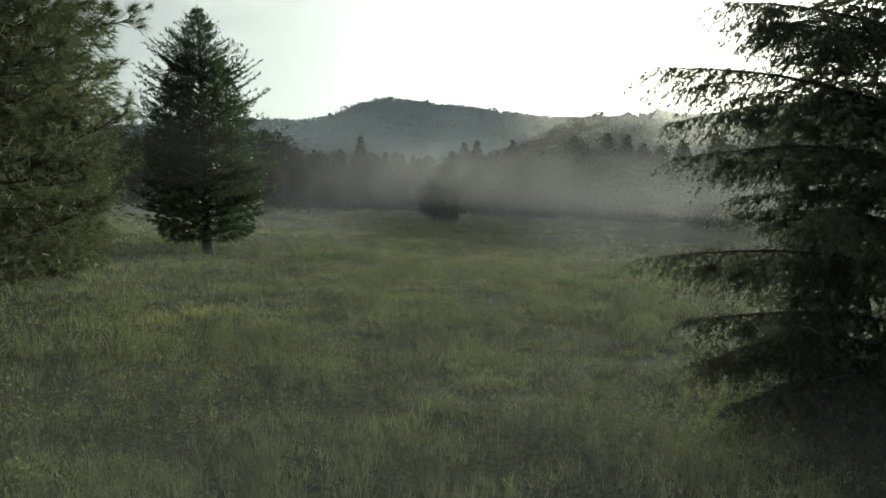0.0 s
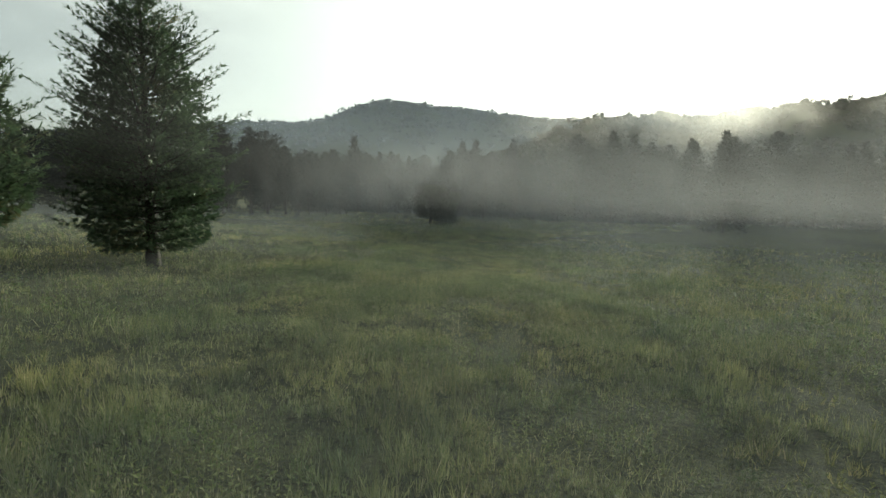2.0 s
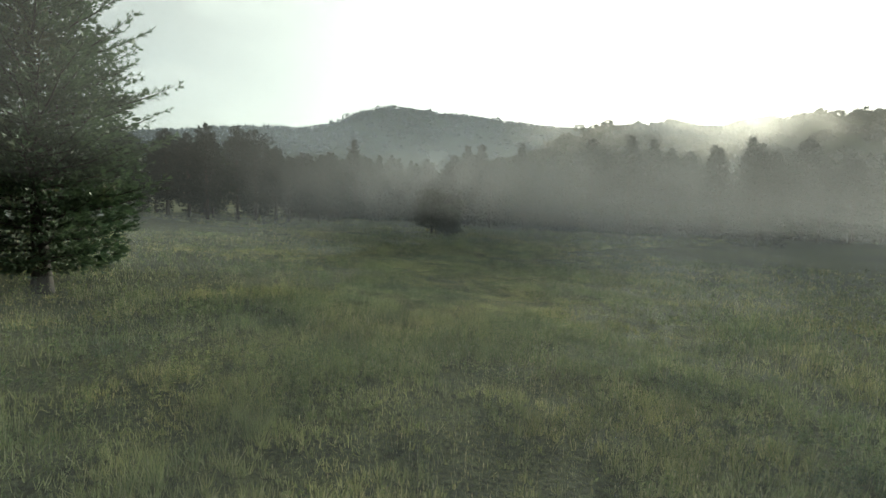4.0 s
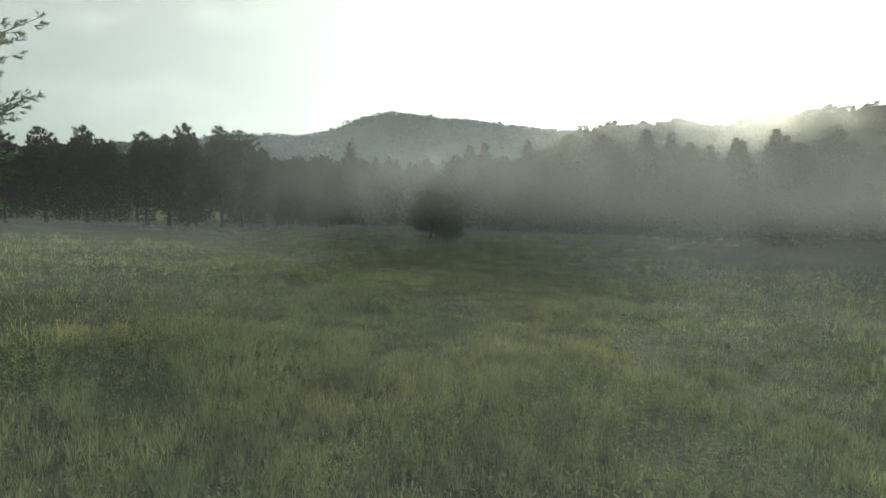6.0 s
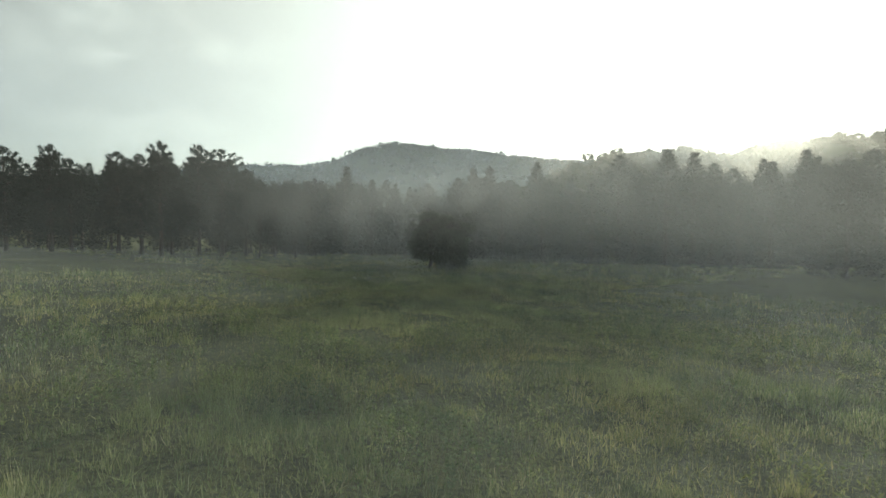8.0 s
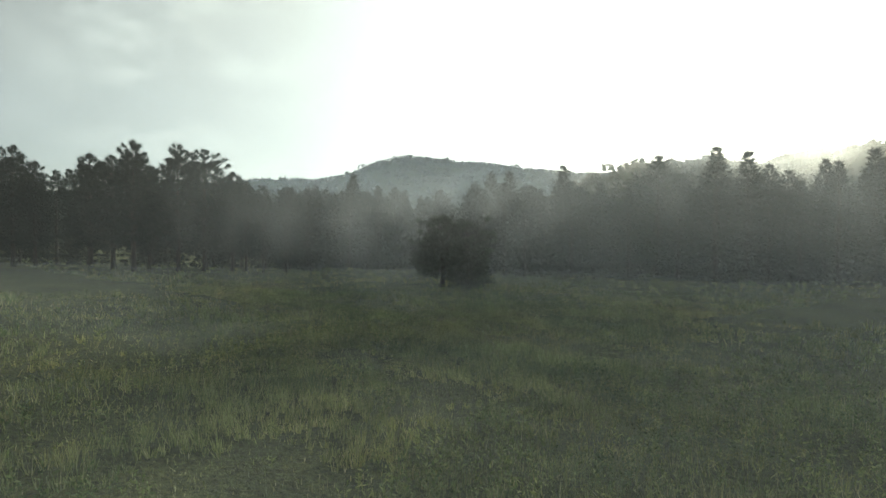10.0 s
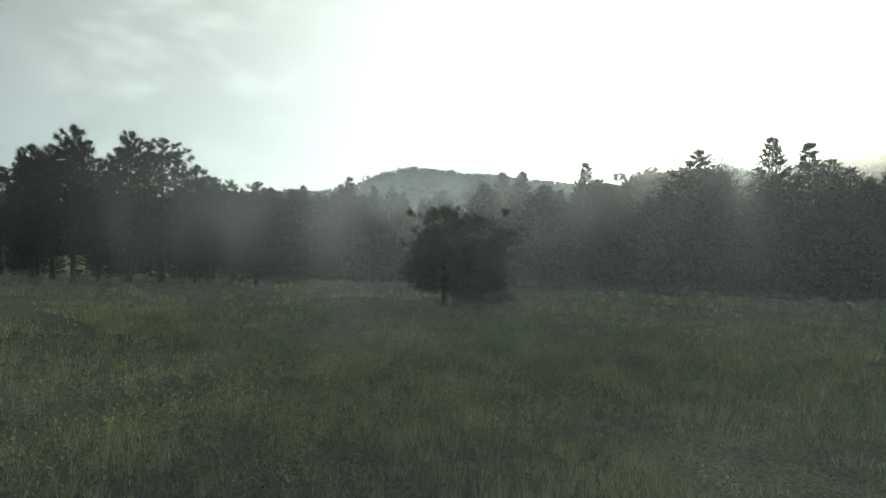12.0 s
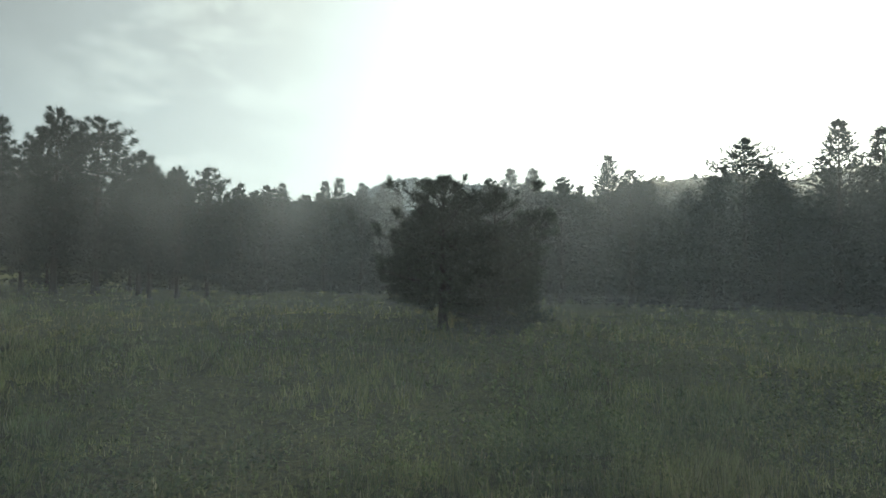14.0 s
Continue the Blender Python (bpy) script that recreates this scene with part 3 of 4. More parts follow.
def weeping_meshes(seed, height, profile, tips, count, trunk_r, heart):
    """A cedar with level branches from which fine sprays hang; tips are the ends of its longest branches, from the foot of the trunk."""
    rng = np.random.default_rng(seed)
    g = Geo()
    tz = np.linspace(0, 1, 12)
    tube(g, np.c_[0.02 * np.sin(5 * tz), 0.02 * np.cos(4 * tz), tz * height - 0.2], trunk_r * (1 - tz) ** 0.8 * (1 + 0.5 * np.exp(-tz * height / 0.4)) + 0.012, 10)
    ends = [np.array(p, float) for p in tips]
    for k in range(count):
        u = np.interp((k + rng.uniform()) / count, [0, 0.88, 1], [0, 0.68, 1])
        a = rng.uniform(1.7, 5.0) if rng.uniform() < 0.5 else k * 2.39996
        r = profile(u) * rng.uniform(0.4, 0.92)
        ends.append(np.array([r * np.cos(a), r * np.sin(a), height * u]))
    limbs, P, D, ln = [], [], [], []
    s = np.linspace(0, 1, 8)
    boughs = []
    for k, end in enumerate(ends):
        r = np.hypot(end[0], end[1])
        foot = np.array([0, 0, min(max(end[2] - rng.uniform(-0.02, 0.12) * r, 0.1), height * 0.98)])
        boughs.append((foot, end))
        if k < len(tips):
            for q in (0.35, 0.55, 0.75):
                a = np.arctan2(end[1], end[0]) + rng.choice([-1, 1]) * rng.uniform(0.25, 0.7)
                far = r * (1.0 - q) * rng.uniform(0.4, 0.75)
                at = foot + (end - foot) * q
                boughs.append((at, at + np.array([np.cos(a) * far, np.sin(a) * far, -0.12 * far])))
    for foot, end in boughs:
        r = np.linalg.norm((end - foot)[:2])
        line = foot + (end - foot) * s[:, None]
        line[:, 2] += 0.05 * r * np.sin(np.pi * s)
        line[:, :2] += rng.normal(0, 0.05 * r, 2) * np.sin(np.pi * s)[:, None]
        one = Geo()
        tube(one, line, np.linspace(0.008 * r + 0.004, 0.003, 8), 4)
        limbs.append(one.done())
        k = int(34 * r ** 0.8) + 6
        q = 0.12 + 0.88 * np.arange(k) / k
        p0 = np.stack([np.interp(q, s, line[:, i]) for i in range(3)], 1)
        along = unit(line[-1] - line[0])
        across = unit(np.cross(along, [0, 0, 1.0])) * np.where(np.arange(k) % 2, 1, -1)[:, None]
        P.append(p0)
        D.append(unit(along * rng.uniform(0.5, 1.1, (k, 1)) + across * rng.uniform(0.25, 0.95, (k, 1)) + np.array([0, 0, 1.0]) * rng.normal(-0.3, 0.22, (k, 1))))
        ln.append(0.46 * r ** 0.6 * (1.05 - 0.7 * q) * rng.uniform(0.5, 1.3, k))
        P.append(line[1:]), D.append(np.repeat(along[None], 7, 0)), ln.append(np.full(7, r / 8))
    P, D, ln = np.concatenate(P), np.concatenate(D), np.concatenate(ln)
    n = np.maximum(4, (ln * 54).astype(int))
    i = np.repeat(np.arange(len(P)), n)
    q = rng.uniform(0, 1, len(i))
    pos = P[i] + D[i] * (ln[i] * q)[:, None] - np.array([0, 0, 1.0]) * (0.6 * ln[i] * q ** 2)[:, None] + rng.normal(0, 0.012, (len(i), 3))
    way = unit(D[i] * 0.7 + rng.normal(0, 0.42, pos.shape) + np.array([0, 0, -0.75]))
    size = rng.uniform(0.035, 0.1, len(i))
    both = Geo()
    both.add(*fronds(rng, pos, way, size, rng.uniform(0.009, 0.018, len(i)), 3))
    both.add(*inner_leaves(rng, height, 0.0, profile, *heart))
    drops = (pos + way * size[:, None])[rng.uniform(0, 1, len(i)) < 0.03]
    return (g.done(), limbs, both.done()), drops


def tree(name, meshes, leaf_mat, bark_mat, place, turn, label, group="", category="tree"):
    e = new(name)
    e.location = place
    e.rotation_euler = (0, 0, turn)
    tagged(e, label, category, group)
    t, l, c = meshes
    part("trunk", *t, bark_mat, e, shade=True)
    for one in l:
        part("limb", *one, bark_mat, e)
    part("crown", *c, leaf_mat, e)
    return e


def stand(x, y, sink=0.05):
    return (x, y, float(lift(x, y)) - sink)


# ---- ground ----


def meadow_sheet():
    xs = np.unique(np.r_[np.linspace(-2500, -200, 14), np.linspace(-200, -90, 12), np.linspace(-90, -12, 56), np.linspace(-12, 12, 90), np.linspace(12, 90, 56), np.linspace(90, 200, 12), np.linspace(200, 2500, 14)])
    ys = np.unique(np.r_[np.linspace(-2000, -60, 12), np.linspace(-60, 1, 14), np.linspace(1, 72, 230), np.linspace(72, 110, 50), np.linspace(110, 300, 16), np.linspace(300, 3500, 14)])
    X, Y = np.meshgrid(xs, ys)
    Z = lift(X, Y)
    n = len(xs)
    v = np.stack([X, Y, Z], -1).reshape(-1, 3)
    i, j = np.meshgrid(np.arange(len(ys) - 1), np.arange(n - 1), indexing="ij")
    a = (i * n + j).ravel()
    f = np.stack([a, a + 1, a + 1 + n, a + n], 1)
    tagged(part("ground", v, f, SOIL, shade=True), "gently sloping meadow ground of dark soil and green thatch", "ground", kind="structure")


meadow_sheet()

# ---- hills ----


def ridge(name, label, xs, zs, y0, y1, y2, seed, rough):
    """A wooded ridge: rises from y0 to its crest line at y1 and falls to y2."""
    gx = np.linspace(xs[0], xs[-1], 240)
    crest = np.interp(gx, xs, zs)
    rng = np.random.default_rng(seed)
    ph = rng.uniform(0, 6.28, (8, 2))
    v = []
    ny = 40
    for k in range(ny):
        s = k / (ny - 1)
        up = s / 0.6 if s < 0.6 else 1 - (s - 0.6) / 0.4
        y = y0 + (y1 - y0) * min(1, s / 0.6) + (y2 - y1) * max(0, (s - 0.6) / 0.4)
        h = smooth(0, 1, np.array(up)) * 0.6 + 0.4 * up
        bump = sum(rough / (m + 1) * np.sin((m + 1) * gx / 60 + ph[m, 0] + y / (40 / (m + 1))) for m in range(8)) * up * (1 - up ** 6)
        v.append(np.c_[gx, np.full_like(gx, y) + 0 * gx, -6 + (crest + 6) * h + bump])
    v = np.array(v)
    n = len(gx)
    i, j = np.meshgrid(np.arange(ny - 1), np.arange(n - 1), indexing="ij")
    a = (i * n + j).ravel()
    part_ob = part(name, v.reshape(-1, 3), np.stack([a, a + 1, a + 1 + n, a + n], 1), HILL_FLOOR, shade=True)
    return tagged(part_ob, label, "hill", kind="structure"), v


def canopy(name, label, grid, count, size, seed, rows, leaves=46, grain=0.3):
    """Broad crowns that cover a ridge, as one mass of leaf clumps."""
    rng = np.random.default_rng(seed)
    ny, nx, _ = grid.shape
    vs = []
    for c in range(count):
        k = min(int(rng.uniform(*rows) * (ny - 1)), ny - 2)
        i = rng.integers(0, nx)
        r = size * rng.uniform(0.55, 1.25)
        mid = grid[k, i] + [rng.normal(0, size), 0, r * 0.05]
        d = unit(rng.normal(size=(leaves, 3))) * rng.uniform(0.6, 1.05, (leaves, 1)) * np.array([1.15, 1.0, 0.75])
        p = mid + d * r
        a, b = rng.normal(size=(leaves, 3)) * r * grain, rng.normal(size=(leaves, 3)) * r * grain
        vs.append(np.stack([p - a, p + b, p + a - b * 0.4], 1).reshape(-1, 3))
    v = np.concatenate(vs)
    tagged(part(name, v, np.arange(len(v)).reshape(-1, 3), HILL_LEAF), label, "woods", kind="stuff")


FAR_X = [-900, -600, -400, -300, -230, -207, -159, -117, -95, -68, -40, -13, 43, 105, 168, 240, 330, 450, 700, 1000]
FAR_Z = [42, 50, 60, 66, 70, 69, 68, 80, 91, 98, 95, 91, 86, 78, 75, 78, 84, 90, 92, 80]
far_hill, far_grid = ridge("hill_far", "distant wooded hill with a rounded summit, hazy blue-grey", FAR_X, FAR_Z, 330, 700, 1000, 3, 2.5)
canopy("hill_woods", "distant tree canopy covering the hazy hill", far_grid, 3400, 4.5, 5, (0.25, 0.63), 20)
canopy("hill_woods", "distant row of trees along the hill crest", far_grid, 700, 2.8, 6, (0.585, 0.61), 60, 0.2)
NEAR_X = [-40, 10, 40, 62, 71, 82, 96, 108, 118, 127, 135, 144, 158, 173, 188, 206, 260, 340, 460]
NEAR_Z = [2, 8, 18, 28, 33.5, 34.5, 34, 36, 33, 31, 34, 37, 38.5, 41, 41.5, 43.5, 50, 54, 50]
near_hill, near_grid = ridge("hill_near", "nearer wooded ridge rising in the mist", NEAR_X, NEAR_Z, 170, 290, 420, 8, 1.2)
canopy("ridge_woods", "tree canopy of the nearer misty ridge", near_grid, 1300, 3.4, 9, (0.2, 0.6), 60, 0.24)
canopy("ridge_woods", "broad tree crowns along the nearer crest", near_grid, 150, 3.0, 10, (0.585, 0.61), 300, 0.12)

# ---- the big trees beside the way ----


def spread(R, us, rs):
    return lambda u: R * np.interp(u, us, rs)


OVATE = ([0, 0.1, 0.3, 0.5, 0.65, 0.83, 0.93, 1.0], [0.66, 0.95, 1.0, 0.88, 0.68, 0.35, 0.14, 0.02])
CONE = ([0, 0.1, 0.25, 0.42, 0.6, 0.75, 0.84, 0.93, 1.0], [0.62, 0.88, 1.0, 0.91, 0.7, 0.48, 0.31, 0.12, 0.01])
cedar = tree("cedar_tree", fir_meshes(11, 12.3, 0.75, spread(4.35, *CONE), 40, 8, lambda u: -0.05 + 0.58 * u, (0.22, 0.034, 4, 8.5), 0.24, (8000, 0.28, 0.68, 0.8), limbed=True, uneven=(0.62, 1.02), spike=0.08), CEDAR_LEAF, CEDAR_BARK, stand(-12.2, 29.0), 0.4, "tall conical green cedar with rusty patches, alone in the meadow")
cedar_two = tree("cedar_tree", fir_meshes(12, 10.2, 0.8, spread(3.9, *OVATE), 26, 7, lambda u: 0.0 + 0.6 * u, (0.4, 0.07, 3, 6.0), 0.24, (3200, 0.5, 0.75, 0.8), limbed=True), CEDAR_LEAF, CEDAR_BARK, stand(-22.3, 31), 1.4, "dark cedar tree beside the lone conical cedar")
WEEPING = spread(2.7, [0, 0.06, 0.14, 0.45, 0.7, 1.0], [0.75, 0.85, 0.95, 1.0, 0.75, 0.1])
foot = stand(6.9, 8.2)
LONG_TIPS = [(2.95, 7.6, 1.96), (2.75, 6.9, 4.3), (3.26, 7.5, 3.3), (3.47, 7.0, 5.08), (3.71, 7.0, 4.85), (3.3, 7.0, 1.25), (3.18, 6.5, 0.85), (3.6, 6.4, 0.4), (4.0, 6.0, 2.6), (4.6, 8.6, 2.5), (4.4, 8.8, 4.0)]
dewy, drops = weeping_meshes(13, 10.5, WEEPING, [(x - foot[0], y - foot[1], z - foot[2]) for x, y, z in LONG_TIPS], 56, 0.2, (12000, 0.2, 0.6))
near_cedar = tree("cedar_tree", dewy, DARK_CEDAR_LEAF, CEDAR_BARK, foot, 0.0, "dark dewy cedar with drooping branches reaching the grass")
PINY = ([0, 0.15, 0.4, 0.75, 1.0], [0.8, 1.0, 1.0, 0.95, 0.2])
near_pine = tree("pine_tree", pine_meshes(14, 12.6, 0.7, spread(3.5, *PINY), 150, 4.8, (0.34, 0.013, 66), lambda u: -0.1 + 0.4 * u, 0.24, (8000, 0.32, 0.92, 0.97), uneven=(0.6, 1.04), bush=0.5, sag=0.3), PINE_LEAF, PINE_BARK, stand(-10.4, 12.3), 0.0, "long-needled green pine tree with brownish inner needles")


def dewdrops(parent, seed, p):
    """Glinting drops hanging on the twigs."""
    rng = np.random.default_rng(seed)
    count = len(p)
    d = np.array([[1, 0, 0], [-1, 0, 0], [0, 1, 0], [0, -1, 0], [0, 0, 1], [0, 0, -1]]) * 0.0055
    v = (p[:, None] + d[None] * rng.uniform(0.6, 1.3, (count, 1, 1))).reshape(-1, 3)
    o = np.array([[0, 2, 4], [2, 1, 4], [1, 3, 4], [3, 0, 4], [2, 0, 5], [1, 2, 5], [3, 1, 5], [0, 3, 5]])
    ob = part("dewdrops", v, (np.arange(count)[:, None, None] * 6 + o[None]).reshape(-1, 3), DEW, parent, "glinting dewdrops", True)
    ob["kind"] = "stuff"


dewdrops(near_cedar, 19, drops)

# the pair in the middle of the meadow
mid_pine = tree("pine_tree", pine_meshes(15, 4.45, 0.8, spread(2.3, [0, 0.12, 0.35, 0.6, 0.85, 1.0], [0.85, 1.0, 0.98, 0.8, 0.42, 0.06]), 62, 4.0, (0.25, 0.018, 44), lambda u: -0.2 + 0.75 * u, 0.12, (800, 0.3, 0.74, 0.8), uneven=(0.5, 1.12), bush=0.7, sag=0.1), YOUNG_PINE, PINE_BARK, stand(-1.05, 68.0), 0.6, "round-crowned young pine on a short dark trunk in the meadow")
mid_bush = tree("pine_tree", pine_meshes(16, 4.1, 0.05, spread(1.9, [0, 0.1, 0.35, 0.65, 0.88, 1.0], [0.7, 0.88, 1.0, 0.9, 0.6, 0.15]), 56, 4.4, (0.25, 0.018, 44), lambda u: -0.15 + 0.7 * u, 0.11, (800, 0.3, 0.74, 0.8), uneven=(0.5, 1.12), bush=0.7, sag=0.1), YOUNG_PINE, PINE_BARK, stand(0.5, 68.5), 2.0, "bushy dark pine with needles down to the grass")

# ---- row of pines ----
# x, y, height of the top, width
PINE_ROW = [(-31.2, 85.3, 10.15, 1.0), (-27.9, 87.3, 10.05, 0.95), (-25.7, 88.3, 9.7, 1.1), (-39.3, 91, 9.8, 1.1), (-34.6, 87.5, 9.05, 1.15), (-32.4, 90, 8.3, 0.8), (-43.0, 88, 8.6, 0.8), (-45.3, 88, 10.2, 1.0), (-50.6, 88, 10.0, 1.0), (-20.6, 86, 6.25, 0.8), (-19.3, 87, 6.0, 0.75), (-16.35, 85, 5.6, 0.8), (-55, 87, 9.6, 1.1), (-60.5, 88, 10.2, 1.1), (-66, 87, 10.4, 1.1), (-23.4, 89.5, 7.6, 0.9)]
PINE_SHAPE = [([0, 0.15, 0.4, 0.62, 0.72, 0.88, 1.0], [0.7, 1.0, 1.0, 0.75, 0.68, 0.48, 0.1]), ([0, 0.2, 0.5, 0.75, 0.9, 1.0], [0.75, 1.0, 0.95, 0.72, 0.45, 0.12]), ([0, 0.2, 0.5, 0.7, 0.88, 1.0], [0.7, 0.95, 1.0, 0.92, 0.62, 0.15])]
rowed = []
for k, (x, y, high, w) in enumerate(PINE_ROW):
    at = stand(x, y)
    h = (high - at[2]) / 12
    m = Matrix.LocRotScale(at, Euler((0, 0, 1.3 * k)), None) @ Matrix.Diagonal((w * h ** 0.5, w * h ** 0.5, h, 1))
    if k < 3:
        ms = pine_meshes(30 + k, 12.0, 2.4 - 0.3 * k, spread(2.3, *PINE_SHAPE[k]), 74, 2.8, (0.42, 0.045, 26), lambda u: -0.05 + 0.5 * u, 0.19, (700, 0.45, 0.9, 0.88), uneven=(0.5, 1.15), bush=1.0, sag=0.1)
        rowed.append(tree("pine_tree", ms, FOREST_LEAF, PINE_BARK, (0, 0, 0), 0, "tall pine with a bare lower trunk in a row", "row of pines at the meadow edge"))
        rowed[k].matrix_basis = m
    else:
        copy_thing(rowed[k % 3], Matrix()).matrix_basis = m
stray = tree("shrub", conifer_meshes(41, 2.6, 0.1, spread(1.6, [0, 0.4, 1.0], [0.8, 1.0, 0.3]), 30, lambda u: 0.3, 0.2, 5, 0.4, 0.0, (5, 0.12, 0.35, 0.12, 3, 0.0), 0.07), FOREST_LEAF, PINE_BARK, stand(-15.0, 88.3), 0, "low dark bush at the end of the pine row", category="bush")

# ---- forest round the meadow ----
FIR = ([0, 0.15, 0.4, 0.6, 0.75, 0.9, 1.0], [0.9, 1.0, 0.92, 0.72, 0.45, 0.19, 0.01])
FULL = ([0, 0.2, 0.5, 0.7, 0.82, 0.93, 1.0], [0.9, 1.0, 0.96, 0.8, 0.5, 0.2, 0.02])
SHAPES = [(3.5, FIR), (3.9, FULL), (2.9, FIR), (4.3, FULL), (3.3, OVATE)]
FIRS = [fir_meshes(50 + k, 15.0, 0.2, spread(R, *us), 32, 6, lambda u: 0.0 + 0.5 * u, (0.4, 0.115, 2, 2.1), 0.2, (1700, 0.55, 0.93, 0.93)) for k, (R, us) in enumerate(SHAPES)]
rng = np.random.default_rng(77)
# x, y, height of the top, shape
TALL = [(12.7, 104.9, 10.1, 0), (19.25, 113.2, 8.8, 2), (6.65, 114.4, 10.5, 2), (3.93, 111, 9.9, 4), (22.9, 100, 10.5, 3), (27.2, 94.6, 10.7, 0), (30.7, 95, 10.3, 2), (42, 100, 10.1, 0), (-19.8, 133, 12.4, 2), (-20.4, 110, 8.3, 0), (-17.8, 115, 7.9, 2), (-21.5, 102, 7.2, 2), (-18.2, 112, 7.3, 0), (9.0, 108, 8.0, 2), (34.5, 98, 9.2, 3), (25.5, 101, 8.6, 1)]
SPOTS = [(x, y, top - float(lift(x, y)), k) for x, y, top, k in TALL]
SPOTS += [(-11, 106, 11.0, 0), (-15.5, 109, 11.6, 2), (-8, 110, 11.0, 4), (-22, 112, 11, 1), (-25.5, 116, 11.5, 3), (-28, 121, 12, 3), (-16, 124, 12, 1), (-23, 126, 12.5, 3), (35, 74, 10.3, 3), (17.5, 110, 10.4, 4), (10.5, 116, 12.4, 2)]
SPOTS += [(27.5, 105, 12.4, 3), (31.5, 102, 12.4, 1), (39.5, 103, 13.4, 1), (1.5, 105, 11.4, 1), (5.2, 104, 11.4, 3), (-3.0, 106, 10.6, 3), (9.5, 102, 10.4, 4), (14.5, 103, 11.0, 1)]
for x in np.arange(2, 80, 4.4):
    tall = np.interp(x, [0, 8, 14, 17, 22, 27, 30, 40, 100], [10.4, 10, 11, 8.6, 11.6, 10.6, 11.8, 13.5, 13.5])
    SPOTS.append((x + rng.normal(0, 0.9), 97 - 0.05 * x + rng.normal(0, 1.2), tall * rng.uniform(0.86, 1.03), int(rng.integers(0, 5))))
for x in np.arange(44, 82, 6.5):
    SPOTS.append((x + rng.normal(0, 1.2), 104 - 0.05 * x + rng.normal(0, 1.2), rng.uniform(13, 16), int(rng.integers(0, 5))))
for x in np.arange(-14, 3, 4.0):
    for r in range(2):
        SPOTS.append((x + rng.normal(0, 1), 112 + 8 * r + rng.normal(0, 1.5), rng.uniform(9.5, 11.2) + r, int(rng.integers(0, 5))))
for x in np.arange(-86, -14, 4.6):
    SPOTS.append((x + rng.normal(0, 1.3), 99 + rng.normal(0, 1.5) + (4 if x > -22 else 0), rng.uniform(8.7, 10.8) + (1.3 if x < -36 else 0), int(rng.integers(0, 5))))
for x in np.arange(-86, -20, 9.0):
    SPOTS.append((x + rng.normal(0, 1.5), 107 + rng.normal(0, 1.5), rng.uniform(9.2, 11.6) + (1.3 if x < -36 else 0), int(rng.integers(0, 5))))
first = {}
for x, y, h, k in SPOTS:
    s, w = h / 15, h / 15 * rng.uniform(0.95, 1.25)
    m = Matrix.LocRotScale(stand(x, y, 0.1), Euler((0, 0, rng.uniform(0, 6.28))), None) @ Matrix.Diagonal((w, w, s, 1))
    if k not in first:
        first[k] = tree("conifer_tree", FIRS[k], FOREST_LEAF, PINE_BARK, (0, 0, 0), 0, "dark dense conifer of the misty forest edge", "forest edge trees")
        first[k].matrix_basis = m
    else:
        copy_thing(first[k], Matrix()).matrix_basis = m

# ---- mist ----
# light is put into the tones: bluish far haze, warm sunlit mist
DRIFT = [mist_material("drifting_mist", MIST, 0.32, 0.7, 0.045), mist_material("even_mist", MIST, -0.2, 0.8, 0.03), mist_material("far_haze", MIST, -0.2, 0.8, 0.01, (0.66, 0.8, 1.0, 1)), mist_material("sunlit_mist", MIST, 0.3, 0.7, 0.03, (0.95, 0.92, 0.86, 1), forward=0.08), mist_material("layered_glare_mist", MIST, 0.1, 0.75, 0.05, (0.92, 0.92, 0.92, 1), back=0.25, level=True)]


def mist_bank(y, x0, x1, low, high, strength, seed, fade0, fade1, even):
    """One drifting sheet of fog, billowing a little, thickest in its lower half."""
    rng = np.random.default_rng(seed)
    nx, nz = 60, 16
    ph = rng.uniform(0, 6.28, 4)
    X, T = np.meshgrid(np.linspace(x0, x1, nx), np.linspace(0, 1, nz))
    top = high * (1 + 0.2 * np.sin(X / 23 + ph[0]) + 0.12 * np.sin(X / 9 + ph[1]))
    Z = lift(X, np.full_like(X, y)) + low + T * top
    Y = y + 1.5 * np.sin(X / 31 + ph[2]) + 0.4 * np.sin(Z / 3 + X / 11 + ph[3])
    edge = smooth(x0, x0 + fade0, X) * (1 - smooth(x1 - fade1, x1, X))
    thick = edge * smooth(0, 0.1, T) * (1 - smooth(0.45, 1.0, T)) * strength
    v = np.stack([X, Y, Z], -1).reshape(-1, 3)
    i, j = np.meshgrid(np.arange(nz - 1), np.arange(nx - 1), indexing="ij")
    a = (i * nx + j).ravel()
    ob = part("mist_bank", v, np.stack([a, a + 1, a + 1 + nx, a + nx], 1), DRIFT[even], shade=True)
    at = ob.data.attributes.new("thickness", "FLOAT", "POINT")
    at.data.foreach_set("value", thick.ravel().astype(np.float32))
    tagged(ob, "thin pale sheet of morning mist, haze and imitated sun glare", "mist", kind="stuff")


for row in MIST_ROWS:
    mist_bank(*row)


